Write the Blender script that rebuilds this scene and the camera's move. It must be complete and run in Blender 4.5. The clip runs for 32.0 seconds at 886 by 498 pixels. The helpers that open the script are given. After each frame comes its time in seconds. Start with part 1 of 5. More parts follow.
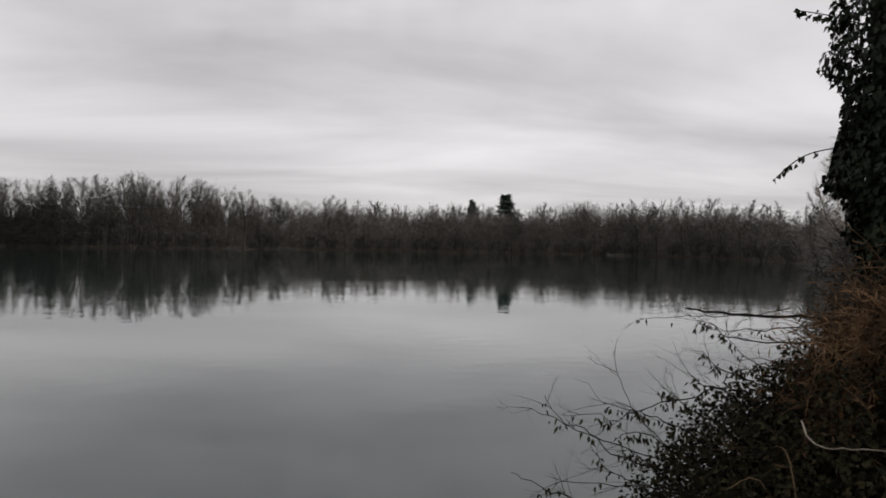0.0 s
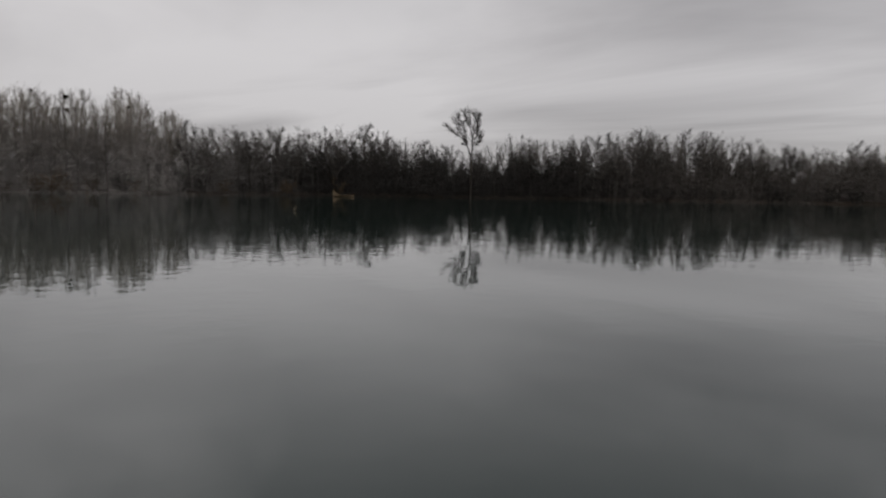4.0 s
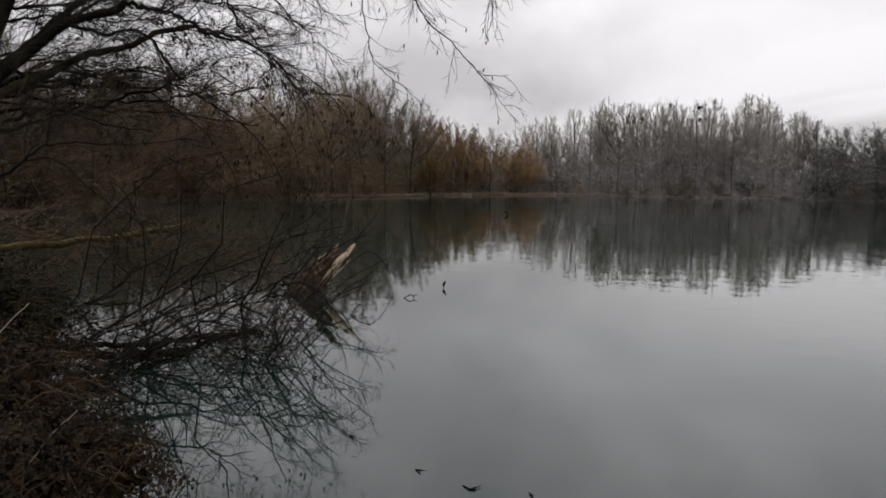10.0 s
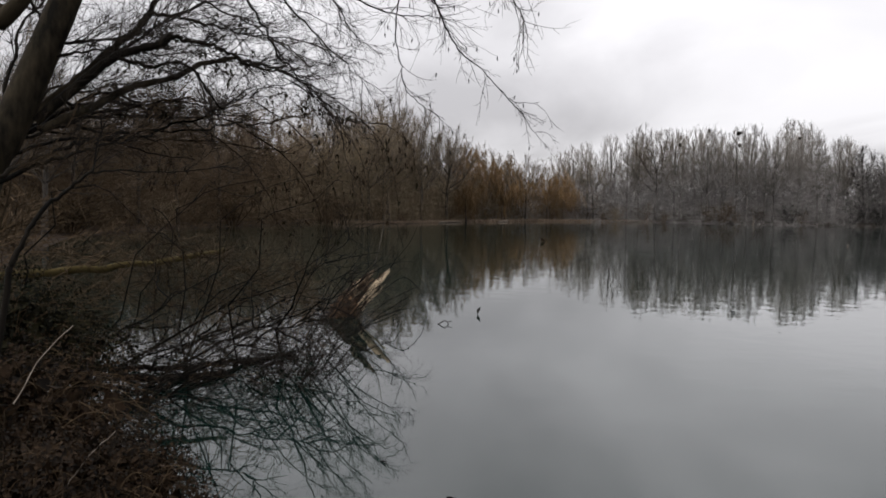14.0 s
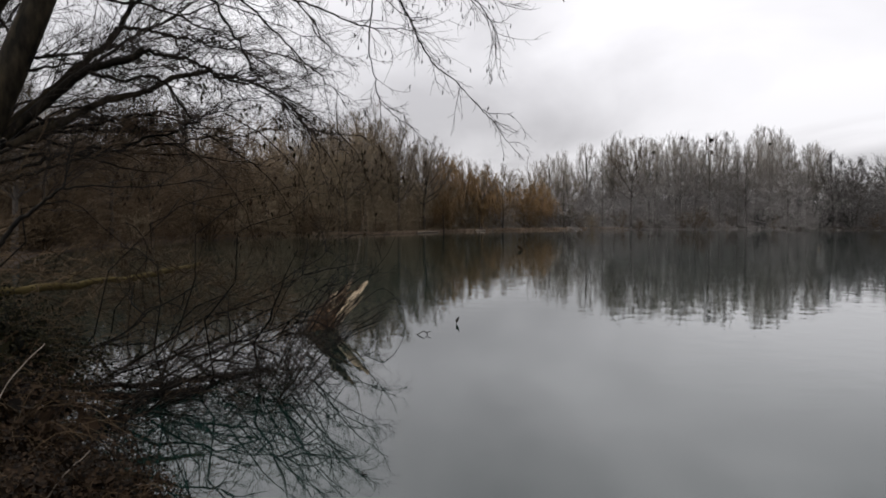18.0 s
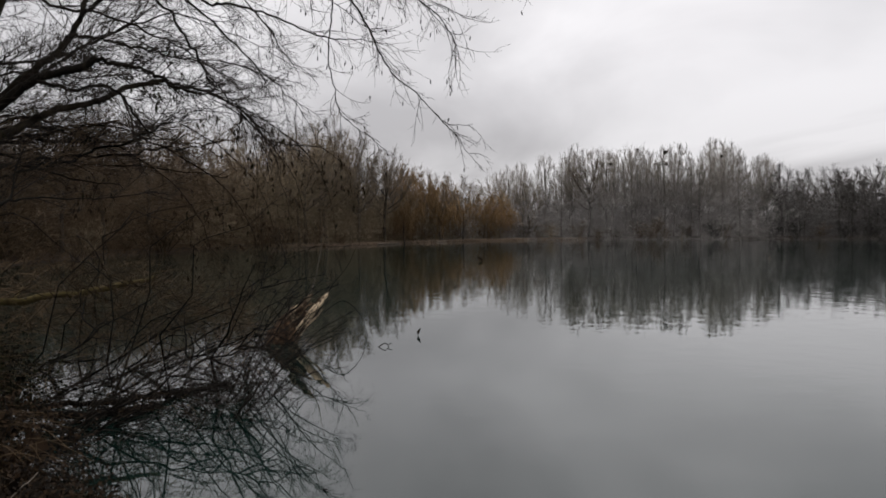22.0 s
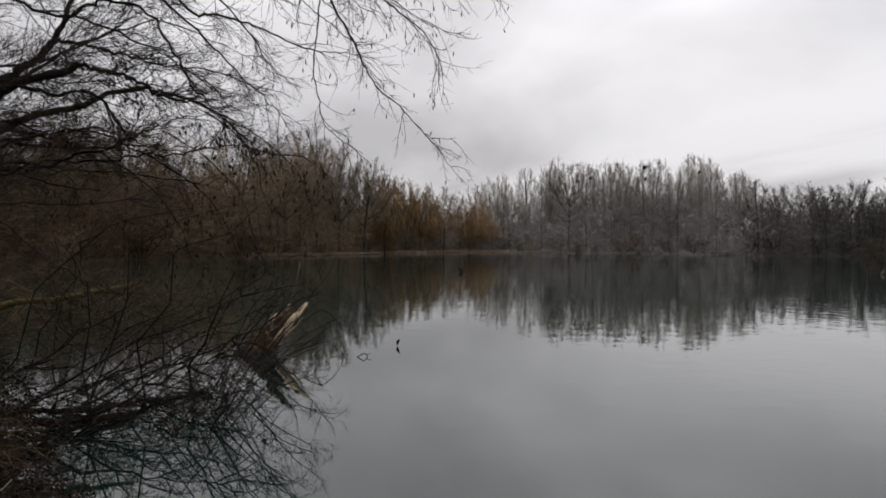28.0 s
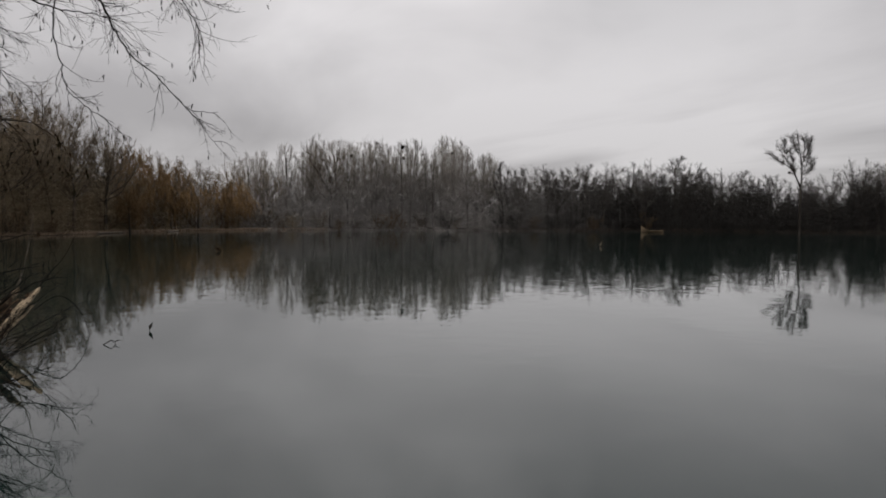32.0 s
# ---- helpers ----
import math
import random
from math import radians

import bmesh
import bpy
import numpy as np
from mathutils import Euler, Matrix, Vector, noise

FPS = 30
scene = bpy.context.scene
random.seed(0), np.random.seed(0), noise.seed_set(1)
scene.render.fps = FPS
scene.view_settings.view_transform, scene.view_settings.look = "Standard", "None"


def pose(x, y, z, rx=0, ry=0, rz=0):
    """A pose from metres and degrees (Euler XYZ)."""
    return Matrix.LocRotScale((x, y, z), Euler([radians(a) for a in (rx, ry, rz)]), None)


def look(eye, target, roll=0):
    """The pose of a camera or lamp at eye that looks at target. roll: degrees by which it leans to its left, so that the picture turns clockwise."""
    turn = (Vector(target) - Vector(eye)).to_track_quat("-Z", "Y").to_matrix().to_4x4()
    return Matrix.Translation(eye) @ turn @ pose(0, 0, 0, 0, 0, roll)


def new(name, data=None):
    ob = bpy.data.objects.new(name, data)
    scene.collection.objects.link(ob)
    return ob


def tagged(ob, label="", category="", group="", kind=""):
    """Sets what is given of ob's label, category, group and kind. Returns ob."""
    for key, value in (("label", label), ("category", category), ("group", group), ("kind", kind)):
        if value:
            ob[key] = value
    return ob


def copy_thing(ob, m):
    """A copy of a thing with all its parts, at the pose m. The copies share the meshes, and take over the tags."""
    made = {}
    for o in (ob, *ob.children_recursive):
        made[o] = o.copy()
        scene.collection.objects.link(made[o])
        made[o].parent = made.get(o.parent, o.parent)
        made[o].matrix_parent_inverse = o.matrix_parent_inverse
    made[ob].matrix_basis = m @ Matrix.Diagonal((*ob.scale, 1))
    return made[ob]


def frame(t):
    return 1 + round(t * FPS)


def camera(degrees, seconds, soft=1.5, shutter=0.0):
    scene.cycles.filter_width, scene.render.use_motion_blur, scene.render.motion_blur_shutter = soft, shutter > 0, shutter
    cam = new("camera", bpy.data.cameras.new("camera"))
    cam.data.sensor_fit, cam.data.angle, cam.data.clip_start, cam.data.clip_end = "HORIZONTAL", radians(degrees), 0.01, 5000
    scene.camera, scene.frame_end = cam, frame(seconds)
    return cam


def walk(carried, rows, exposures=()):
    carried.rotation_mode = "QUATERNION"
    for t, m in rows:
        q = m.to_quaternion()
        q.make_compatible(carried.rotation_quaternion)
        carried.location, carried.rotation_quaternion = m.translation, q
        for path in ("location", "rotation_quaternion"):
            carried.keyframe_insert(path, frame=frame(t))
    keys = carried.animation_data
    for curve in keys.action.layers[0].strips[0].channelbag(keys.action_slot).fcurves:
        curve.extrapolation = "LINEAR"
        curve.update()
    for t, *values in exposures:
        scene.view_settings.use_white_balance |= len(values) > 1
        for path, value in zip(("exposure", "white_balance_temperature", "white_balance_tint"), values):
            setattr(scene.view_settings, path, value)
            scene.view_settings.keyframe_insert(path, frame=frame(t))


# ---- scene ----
# ---------------------------------------------------------------- camera
cam = camera(65.59, 32.0, soft=1.7, shutter=0.4)
PATH = [
    (0, pose(0.015, 0.052, 2.408, 89.56, -1.23, -3.84)),
    (0.5, pose(0.011, 0.041, 2.406, 89.40, -0.55, -1.81)),
    (1, pose(0.004, 0.028, 2.401, 88.85, -0.09, 1.10)),
    (1.5, pose(-0.002, -0.034, 2.400, 88.62, 0.44, 5.71)),
    (2, pose(-0.029, -0.051, 2.396, 87.54, 0.27, 11.01)),
    (2.5, pose(-0.030, -0.046, 2.398, 86.94, 0.10, 17.44)),
    (3, pose(-0.026, -0.044, 2.400, 86.09, -0.55, 24.30)),
    (3.5, pose(-0.020, -0.043, 2.401, 85.94, -0.77, 31.07)),
    (4, pose(-0.013, -0.044, 2.401, 84.85, -1.03, 36.34)),
    (4.5, pose(-0.010, -0.043, 2.402, 85.27, -0.72, 41.23)),
    (6.5, pose(-0.045, 0.039, 2.406, 84.56, -1.84, 58.95)),
    (7, pose(-0.097, 0.048, 2.409, 84.55, -1.65, 63.08)),
    (7.5, pose(-0.072, 0.027, 2.394, 84.40, -1.00, 66.92)),
    (8, pose(-0.072, 0.003, 2.394, 83.55, -0.44, 71.59)),
    (8.5, pose(-0.090, -0.000, 2.394, 83.29, 0.49, 75.03)),
    (9, pose(-0.097, -0.014, 2.397, 84.05, 0.11, 78.28)),
    (9.5, pose(-0.098, -0.010, 2.394, 83.67, -0.42, 82.62)),
    (10, pose(-0.044, -0.005, 2.398, 84.49, -0.69, 84.96)),
    (10.5, pose(-0.088, 0.016, 2.401, 84.60, -0.40, 86.50)),
    (11, pose(-0.068, 0.017, 2.400, 85.33, 0.06, 87.02)),
    (11.5, pose(-0.059, 0.017, 2.401, 85.68, -0.30, 87.72)),
    (12, pose(-0.052, 0.022, 2.396, 86.31, -0.92, 88.29)),
    (12.5, pose(-0.010, 0.013, 2.395, 86.37, -1.13, 88.59)),
    (13, pose(-0.004, 0.018, 2.396, 86.86, -0.97, 87.74)),
    (13.5, pose(-0.010, 0.022, 2.395, 86.49, -0.74, 87.44)),
    (14, pose(-0.016, 0.021, 2.394, 86.66, -0.65, 87.93)),
    (14.5, pose(-0.009, 0.022, 2.396, 86.58, -0.27, 87.00)),
    (15, pose(-0.009, 0.024, 2.394, 86.44, 0.18, 86.38)),
    (15.5, pose(-0.010, 0.027, 2.396, 87.07, -0.79, 85.05)),
    (17.5, pose(-0.010, 0.031, 2.397, 87.45, -0.30, 85.37)),
    (18, pose(-0.004, 0.030, 2.399, 87.50, 0.23, 86.07)),
    (18.5, pose(-0.018, 0.022, 2.397, 87.96, 0.05, 88.61)),
    (19, pose(-0.004, 0.023, 2.395, 88.01, 0.29, 87.84)),
    (19.5, pose(0.006, 0.027, 2.394, 88.48, -0.24, 83.93)),
    (20, pose(0.008, 0.026, 2.399, 89.38, -0.56, 80.07)),
    (20.5, pose(0.003, 0.029, 2.399, 88.70, -0.46, 76.92)),
    (21, pose(-0.010, 0.032, 2.400, 88.30, 0.08, 78.41)),
    (21.5, pose(-0.011, 0.028, 2.399, 88.21, 0.50, 81.34)),
    (22, pose(-0.013, 0.027, 2.397, 88.42, 0.51, 82.78)),
    (22.5, pose(-0.007, 0.027, 2.399, 88.66, 0.43, 82.08)),
    (23, pose(-0.002, 0.025, 2.403, 89.16, 0.21, 82.40)),
    (23.5, pose(0.008, 0.025, 2.401, 88.50, 0.33, 81.00)),
    (24, pose(0.001, 0.031, 2.400, 88.30, 0.35, 80.55)),
    (24.5, pose(0.008, 0.030, 2.400, 88.40, -0.06, 80.22)),
    (25, pose(0.013, 0.030, 2.402, 88.83, 0.37, 80.98)),
    (25.5, pose(0.011, 0.029, 2.398, 88.51, 0.73, 82.30)),
    (27.5, pose(0.049, 0.026, 2.399, 89.35, 0.08, 82.50)),
    (28, pose(0.048, 0.016, 2.400, 89.34, -0.37, 81.16)),
    (28.5, pose(0.054, -0.030, 2.403, 88.40, 0.77, 78.77)),
    (29, pose(0.088, -0.093, 2.404, 89.92, 0.99, 72.74)),
    (29.5, pose(0.102, -0.112, 2.399, 89.90, 0.42, 66.51)),
    (30, pose(0.111, -0.098, 2.398, 90.45, 0.45, 65.31)),
    (30.5, pose(0.116, -0.081, 2.396, 89.57, 0.21, 64.25)),
    (31, pose(0.128, -0.072, 2.401, 88.54, -0.43, 63.18)),
    (31.5, pose(0.175, -0.071, 2.396, 87.82, -0.44, 62.95)),
    (32, pose(0.201, -0.064, 2.392, 87.55, -0.24, 61.50)),
]
EXPOSURES = [(0.0, 0.03, 6500, 10), (1.0, -0.11, 6500, 10), (2.0, -0.30, 6500, 10), (3.0, -0.40, 6500, 10), (4.0, -0.43, 6500, 10), (6.8, -0.47, 6500, 10), (8.0, 0.04, 6500, 10), (9.0, 0.14, 6460, 10),
             (11.0, 0.28, 6450, 10), (13.0, 0.30, 6380, 10), (15.0, 0.30, 6360, 10), (18.0, 0.29, 6340, 10), (19.5, 0.24, 6340, 10), (21.0, 0.06, 6380, 10), (23.0, 0.10, 6430, 10),
             (28.0, 0.08, 6420, 10), (30.0, -0.34, 6480, 10), (32.0, -0.28, 6500, 10)]
walk(cam, PATH, EXPOSURES)

# ---------------------------------------------------------------- light
world = bpy.data.worlds.new("overcast_sky")
scene.world = world
world.use_nodes = True
wn, wl = world.node_tree.nodes, world.node_tree.links
wn.clear()


def wnode(kind, **inputs):
    n = wn.new(kind)
    for key, value in inputs.items():
        n.inputs[key].default_value = value
    return n


def wmath(op, a, b):
    n = wn.new("ShaderNodeMath")
    n.operation = op
    for i, v in enumerate((a, b)):
        if isinstance(v, (int, float)):
            n.inputs[i].default_value = v
        else:
            wl.new(v, n.inputs[i])
    return n.outputs[0]


coord = wn.new("ShaderNodeTexCoord")
sep = wn.new("ShaderNodeSeparateXYZ")
wl.new(coord.outputs["Generated"], sep.inputs[0])
height = wmath("ADD", wmath("ABSOLUTE", sep.outputs[2], 0), 0.10)
flat = wn.new("ShaderNodeCombineXYZ")
wl.new(wmath("DIVIDE", sep.outputs[0], height), flat.inputs[0])
wl.new(wmath("DIVIDE", sep.outputs[1], height), flat.inputs[1])
turned = wn.new("ShaderNodeMapping")
turned.inputs["Rotation"].default_value = (0, 0, radians(28))
turned.inputs["Scale"].default_value = (0.55, 1.0, 1)
wl.new(flat.outputs[0], turned.inputs[0])
cloud = wnode("ShaderNodeTexNoise", Scale=0.65, Detail=6.0, Roughness=0.5, Distortion=0.4)
wl.new(turned.outputs[0], cloud.inputs["Vector"])
banks = wnode("ShaderNodeTexNoise", Scale=0.3, Detail=2.0, Roughness=0.5)
wl.new(turned.outputs[0], banks.inputs["Vector"])
tone = wmath("ADD", wmath("MULTIPLY", cloud.outputs["Fac"], 0.6), wmath("MULTIPLY", banks.outputs["Fac"], 0.4))
ramp = wn.new("ShaderNodeValToRGB")
ramp.color_ramp.elements[0].position, ramp.color_ramp.elements[0].color = 0.38, (0.49, 0.471, 0.479, 1)
ramp.color_ramp.elements[1].position, ramp.color_ramp.elements[1].color = 0.60, (0.83, 0.805, 0.813, 1)
wl.new(tone, ramp.inputs[0])
sky = wn.new("ShaderNodeTexSky")
sky.sky_type, sky.sun_disc = "NISHITA", False
sky.sun_elevation, sky.sun_rotation = radians(24), radians(200)
thin = wn.new("ShaderNodeMixRGB")
thin.blend_type = "MULTIPLY"
thin.inputs[0].default_value, thin.inputs[2].default_value = 1.0, (0.08, 0.08, 0.08, 1)
wl.new(sky.outputs[0], thin.inputs[1])
cover = wn.new("ShaderNodeMixRGB")
cover.inputs[0].default_value = 0.94
wl.new(thin.outputs[0], cover.inputs[1])
# an overcast sky grows brighter towards the zenith
lift = wn.new("ShaderNodeMixRGB")
lift.blend_type, lift.inputs[0].default_value = "MULTIPLY", 1.0
wl.new(ramp.outputs[0], lift.inputs[1])
wl.new(wmath("ADD", wmath("MULTIPLY", wmath("ABSOLUTE", sep.outputs[2], 0), 1.12), 0.87), lift.inputs[2])
# heavier cloud masses overhead, less foreshortened; added above the view to dim the lake's reflection
heavy = wnode("ShaderNodeTexNoise", Scale=2.2, Detail=4.0, Roughness=0.5, Distortion=0.0)
drift = wn.new("ShaderNodeMapping")
# offset picked so the unseen dark mass lies over bearings 10 to 45
drift.inputs["Location"].default_value = (4.0, -0.1, 2.7)
wl.new(coord.outputs["Generated"], drift.inputs[0])
wl.new(drift.outputs[0], heavy.inputs["Vector"])
dense = wn.new("ShaderNodeMapRange")
dense.inputs[1].default_value, dense.inputs[2].default_value = 0.42, 0.62
wl.new(heavy.outputs["Fac"], dense.inputs[0])
above = wn.new("ShaderNodeMapRange")
above.inputs[1].default_value, above.inputs[2].default_value = 0.17, 0.42
above.inputs[3].default_value, above.inputs[4].default_value = 0.0, 0.80
wl.new(wmath("ABSOLUTE", sep.outputs[2], 0), above.inputs[0])
mass = wn.new("ShaderNodeMixRGB")
mass.blend_type, mass.inputs[2].default_value = "MULTIPLY", (0.45, 0.46, 0.47, 1)
wl.new(wmath("MULTIPLY", dense.outputs[0], above.outputs[0]), mass.inputs[0])
wl.new(lift.outputs[0], mass.inputs[1])
wl.new(mass.outputs[0], cover.inputs[2])
back = wnode("ShaderNodeBackground", Strength=1.0)
wl.new(cover.outputs[0], back.inputs[0])
out = wn.new("ShaderNodeOutputWorld")
wl.new(back.outputs[0], out.inputs[0])

lamp = bpy.data.lights.new("veiled_sun", "SUN")
lamp.energy, lamp.angle, lamp.color = 0.85, radians(40), (1.0, 0.96, 0.9)
veiled_sun = new("veiled_sun", lamp)
veiled_sun.matrix_world = look((40, -40, 60), (0, 0, 0))


# ---------------------------------------------------------------- materials
def material(name, dark, light, rough=0.9, scale=3.0, coarse=0.4, bump=0.3, depth=0.01, spread=0.25, stretch=(1, 1, 1), pieces=False):
    """Two noises, fine grain and coarse stains, between two colours; each object a little lighter or darker."""
    m = bpy.data.materials.new(name)
    m.use_nodes = True
    n, l = m.node_tree.nodes, m.node_tree.links
    bsdf = n["Principled BSDF"]
    tc = n.new("ShaderNodeTexCoord")
    mp = n.new("ShaderNodeMapping")
    mp.inputs["Scale"].default_value = stretch
    l.new(tc.outputs["Object"], mp.inputs[0])
    fine, big = n.new("ShaderNodeTexNoise"), n.new("ShaderNodeTexNoise")
    fine.inputs["Scale"].default_value, fine.inputs["Detail"].default_value = scale, 6
    big.inputs["Scale"].default_value, big.inputs["Detail"].default_value = coarse, 3
    for t in (fine, big):
        l.new(mp.outputs[0], t.inputs["Vector"])
    add = n.new("ShaderNodeMath")
    add.operation = "ADD"
    l.new(fine.outputs["Fac"], add.inputs[0])
    l.new(big.outputs["Fac"], add.inputs[1])
    info = n.new("ShaderNodeNewGeometry" if pieces else "ShaderNodeObjectInfo")
    vary = n.new("ShaderNodeMath")
    vary.operation, vary.inputs[1].default_value, vary.inputs[2].default_value = "MULTIPLY_ADD", spread * 2, -spread
    l.new(info.outputs["Random Per Island" if pieces else "Random"], vary.inputs[0])
    tot = n.new("ShaderNodeMath")
    tot.operation = "ADD"
    l.new(add.outputs[0], tot.inputs[0])
    l.new(vary.outputs[0], tot.inputs[1])
    cr = n.new("ShaderNodeValToRGB")
    cr.color_ramp.elements[0].position, cr.color_ramp.elements[0].color = 0.40, (*dark, 1)
    cr.color_ramp.elements[1].position, cr.color_ramp.elements[1].color = 0.60, (*light, 1)
    half = n.new("ShaderNodeMath")
    half.operation, half.inputs[1].default_value = "MULTIPLY", 0.5
    l.new(tot.outputs[0], half.inputs[0])
    l.new(half.outputs[0], cr.inputs[0])
    l.new(cr.outputs[0], bsdf.inputs["Base Color"])
    bsdf.inputs["Roughness"].default_value = rough
    bsdf.inputs["Specular IOR Level"].default_value = 0.12
    if bump:
        b = n.new("ShaderNodeBump")
        b.inputs["Strength"].default_value, b.inputs["Distance"].default_value = bump, depth
        l.new(fine.outputs["Fac"], b.inputs["Height"])
        l.new(b.outputs[0], bsdf.inputs["Normal"])
    return m


def water_material():
    m = bpy.data.materials.new("lake_water")
    m.use_nodes = True
    n, l = m.node_tree.nodes, m.node_tree.links
    bsdf = n["Principled BSDF"]
    bsdf.inputs["Base Color"].default_value = (0.0060, 0.0165, 0.0136, 1)
    bsdf.inputs["Roughness"].default_value = 0.02
    bsdf.inputs["IOR"].default_value = 1.62
    tc = n.new("ShaderNodeTexCoord")
    small, swell, calm = (n.new("ShaderNodeTexNoise") for _ in range(3))
    for t, s, d in ((small, 1.6, 2), (swell, 0.3, 1), (calm, 0.045, 2)):
        t.inputs["Scale"].default_value, t.inputs["Detail"].default_value = s, d
        l.new(tc.outputs["Object"], t.inputs["Vector"])
    far_out = n.new("ShaderNodeVectorMath")
    far_out.operation = "LENGTH"
    l.new(tc.outputs["Object"], far_out.inputs[0])
    shelter = n.new("ShaderNodeMapRange")
    shelter.inputs[1].default_value, shelter.inputs[2].default_value = 8.0, 45.0
    shelter.inputs[3].default_value, shelter.inputs[4].default_value = 0.3, 1.0
    l.new(far_out.outputs["Value"], shelter.inputs[0])
    patch = n.new("ShaderNodeMapRange")
    patch.inputs[1].default_value, patch.inputs[2].default_value = 0.4, 0.65
    patch.inputs[3].default_value, patch.inputs[4].default_value = 0.35, 1.0
    l.new(calm.outputs["Fac"], patch.inputs[0])
    mul = n.new("ShaderNodeMath")
    mul.operation = "MULTIPLY"
    l.new(small.outputs["Fac"], mul.inputs[0])
    l.new(patch.outputs[0], mul.inputs[1])
    tot = n.new("ShaderNodeMath")
    tot.operation, tot.inputs[1].default_value = "MULTIPLY_ADD", 0.8
    l.new(swell.outputs["Fac"], tot.inputs[0])
    l.new(mul.outputs[0], tot.inputs[2])
    swing = n.new("ShaderNodeMath")
    swing.operation = "MULTIPLY"
    l.new(tot.outputs[0], swing.inputs[0])
    l.new(shelter.outputs[0], swing.inputs[1])
    b = n.new("ShaderNodeBump")
    b.inputs["Strength"].default_value, b.inputs["Distance"].default_value = 1.0, 0.0108
    l.new(swing.outputs[0], b.inputs["Height"])
    l.new(b.outputs[0], bsdf.inputs["Normal"])
    return m


M_WATER = water_material()
M_SOIL = material("leaf_litter_soil", (0.011, 0.0075, 0.005), (0.036, 0.024, 0.0155), scale=9, coarse=0.8, bump=0.8, depth=0.03)
M_BARK = material("grey_bark", (0.07, 0.062, 0.057), (0.17, 0.155, 0.142), scale=14, coarse=1.2, bump=0.6, depth=0.02, stretch=(1, 1, 0.25))
# Below bark's own tone; the exposure's clipped darks are put into the colour
M_DARK_BARK = material("near_black_bark", (0.003, 0.0026, 0.002), (0.0135, 0.011, 0.008), scale=16, coarse=2.0, bump=0.7, depth=0.015, stretch=(1, 1, 0.3))
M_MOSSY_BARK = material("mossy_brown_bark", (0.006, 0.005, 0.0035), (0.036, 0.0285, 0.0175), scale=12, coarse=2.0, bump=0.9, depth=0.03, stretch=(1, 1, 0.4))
M_TRUNK = material("dark_grey_bark", (0.028, 0.024, 0.021), (0.075, 0.066, 0.058), scale=14, coarse=1.2, bump=0.6, depth=0.02, stretch=(1, 1, 0.25))
# Darkened: the dim exposure at bearings below 57 is put into this colour
M_OAK = material("darkened_oak_twigs", (0.050, 0.045, 0.041), (0.108, 0.098, 0.090), scale=2, coarse=0.2, bump=0)
M_TWIG = material("grey_brown_twigs", (0.10, 0.080, 0.060), (0.21, 0.170, 0.128), scale=2, coarse=0.2, bump=0)
# Pale poplar twigs, lightened further to stand in for the distance haze
M_POPLAR = material("pale_hazed_poplar_twigs", (0.185, 0.168, 0.150), (0.325, 0.298, 0.267), scale=1.5, coarse=0.15, bump=0)
# Near twigs take the clipped darks into their colour as well
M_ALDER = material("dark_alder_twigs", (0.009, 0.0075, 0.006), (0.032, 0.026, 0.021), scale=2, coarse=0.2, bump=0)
# Alder tone lowered too, for the dim exposure over its bearings
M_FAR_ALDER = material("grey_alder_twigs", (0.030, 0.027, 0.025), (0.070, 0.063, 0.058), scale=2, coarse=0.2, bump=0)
M_DRIFT = material("weathered_driftwood", (0.12, 0.10, 0.08), (0.28, 0.24, 0.20), scale=8, coarse=2, bump=0.3)
M_WILLOW = material("ochre_willow_twigs", (0.13, 0.082, 0.040), (0.27, 0.172, 0.085), scale=1, coarse=0.15, bump=0)
# The mauve-grey paleness puts haze over the water into the undergrowth's colour
M_BRUSH = material("hazed_grey_brush", (0.22, 0.206, 0.197), (0.34, 0.319, 0.305), scale=0.5, coarse=0.05, bump=0, spread=0.04, pieces=True)
# Undergrowth darkened in colour where the exposure turns dim
M_DARK_BRUSH = material("darkened_brush", (0.022, 0.0205, 0.019), (0.047, 0.044, 0.041), scale=0.5, coarse=0.05, bump=0, spread=0.04, pieces=True)
M_OAK_BRUSH = material("grey_brown_brush", (0.078, 0.070, 0.064), (0.150, 0.135, 0.124), scale=0.5, coarse=0.05, bump=0, spread=0.04, pieces=True)
M_BROWN_BRUSH = material("russet_brown_brush", (0.074, 0.052, 0.032), (0.168, 0.120, 0.076), scale=0.5, coarse=0.05, bump=0, spread=0.06, pieces=True)
M_MIXED_BRUSH = material("dull_grey_brush", (0.075, 0.070, 0.066), (0.14, 0.131, 0.125), scale=0.5, coarse=0.05, bump=0, spread=0.05, pieces=True)
M_OLIVE_BRUSH = material("olive_brown_brush", (0.175, 0.137, 0.090), (0.305, 0.239, 0.157), scale=0.5, coarse=0.05, bump=0, spread=0.04, pieces=True)
M_RUSSET = material("russet_twigs", (0.022, 0.0155, 0.0088), (0.088, 0.060, 0.034), scale=4, coarse=0.6, bump=0, pieces=True)
M_NEEDLE = material("dark_needles", (0.04, 0.056, 0.047), (0.085, 0.11, 0.09), scale=3, coarse=0.5, bump=0)
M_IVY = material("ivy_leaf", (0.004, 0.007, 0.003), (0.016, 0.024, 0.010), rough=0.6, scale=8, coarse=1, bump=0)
# Leaf tone lowered throughout to carry the shade low in the bush
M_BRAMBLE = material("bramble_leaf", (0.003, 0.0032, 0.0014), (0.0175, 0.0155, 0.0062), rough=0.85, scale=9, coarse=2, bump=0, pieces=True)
M_DEAD_LEAF = material("dead_leaf", (0.006, 0.0044, 0.0029), (0.034, 0.0205, 0.0108), rough=0.8, scale=9, coarse=2, bump=0, pieces=True)
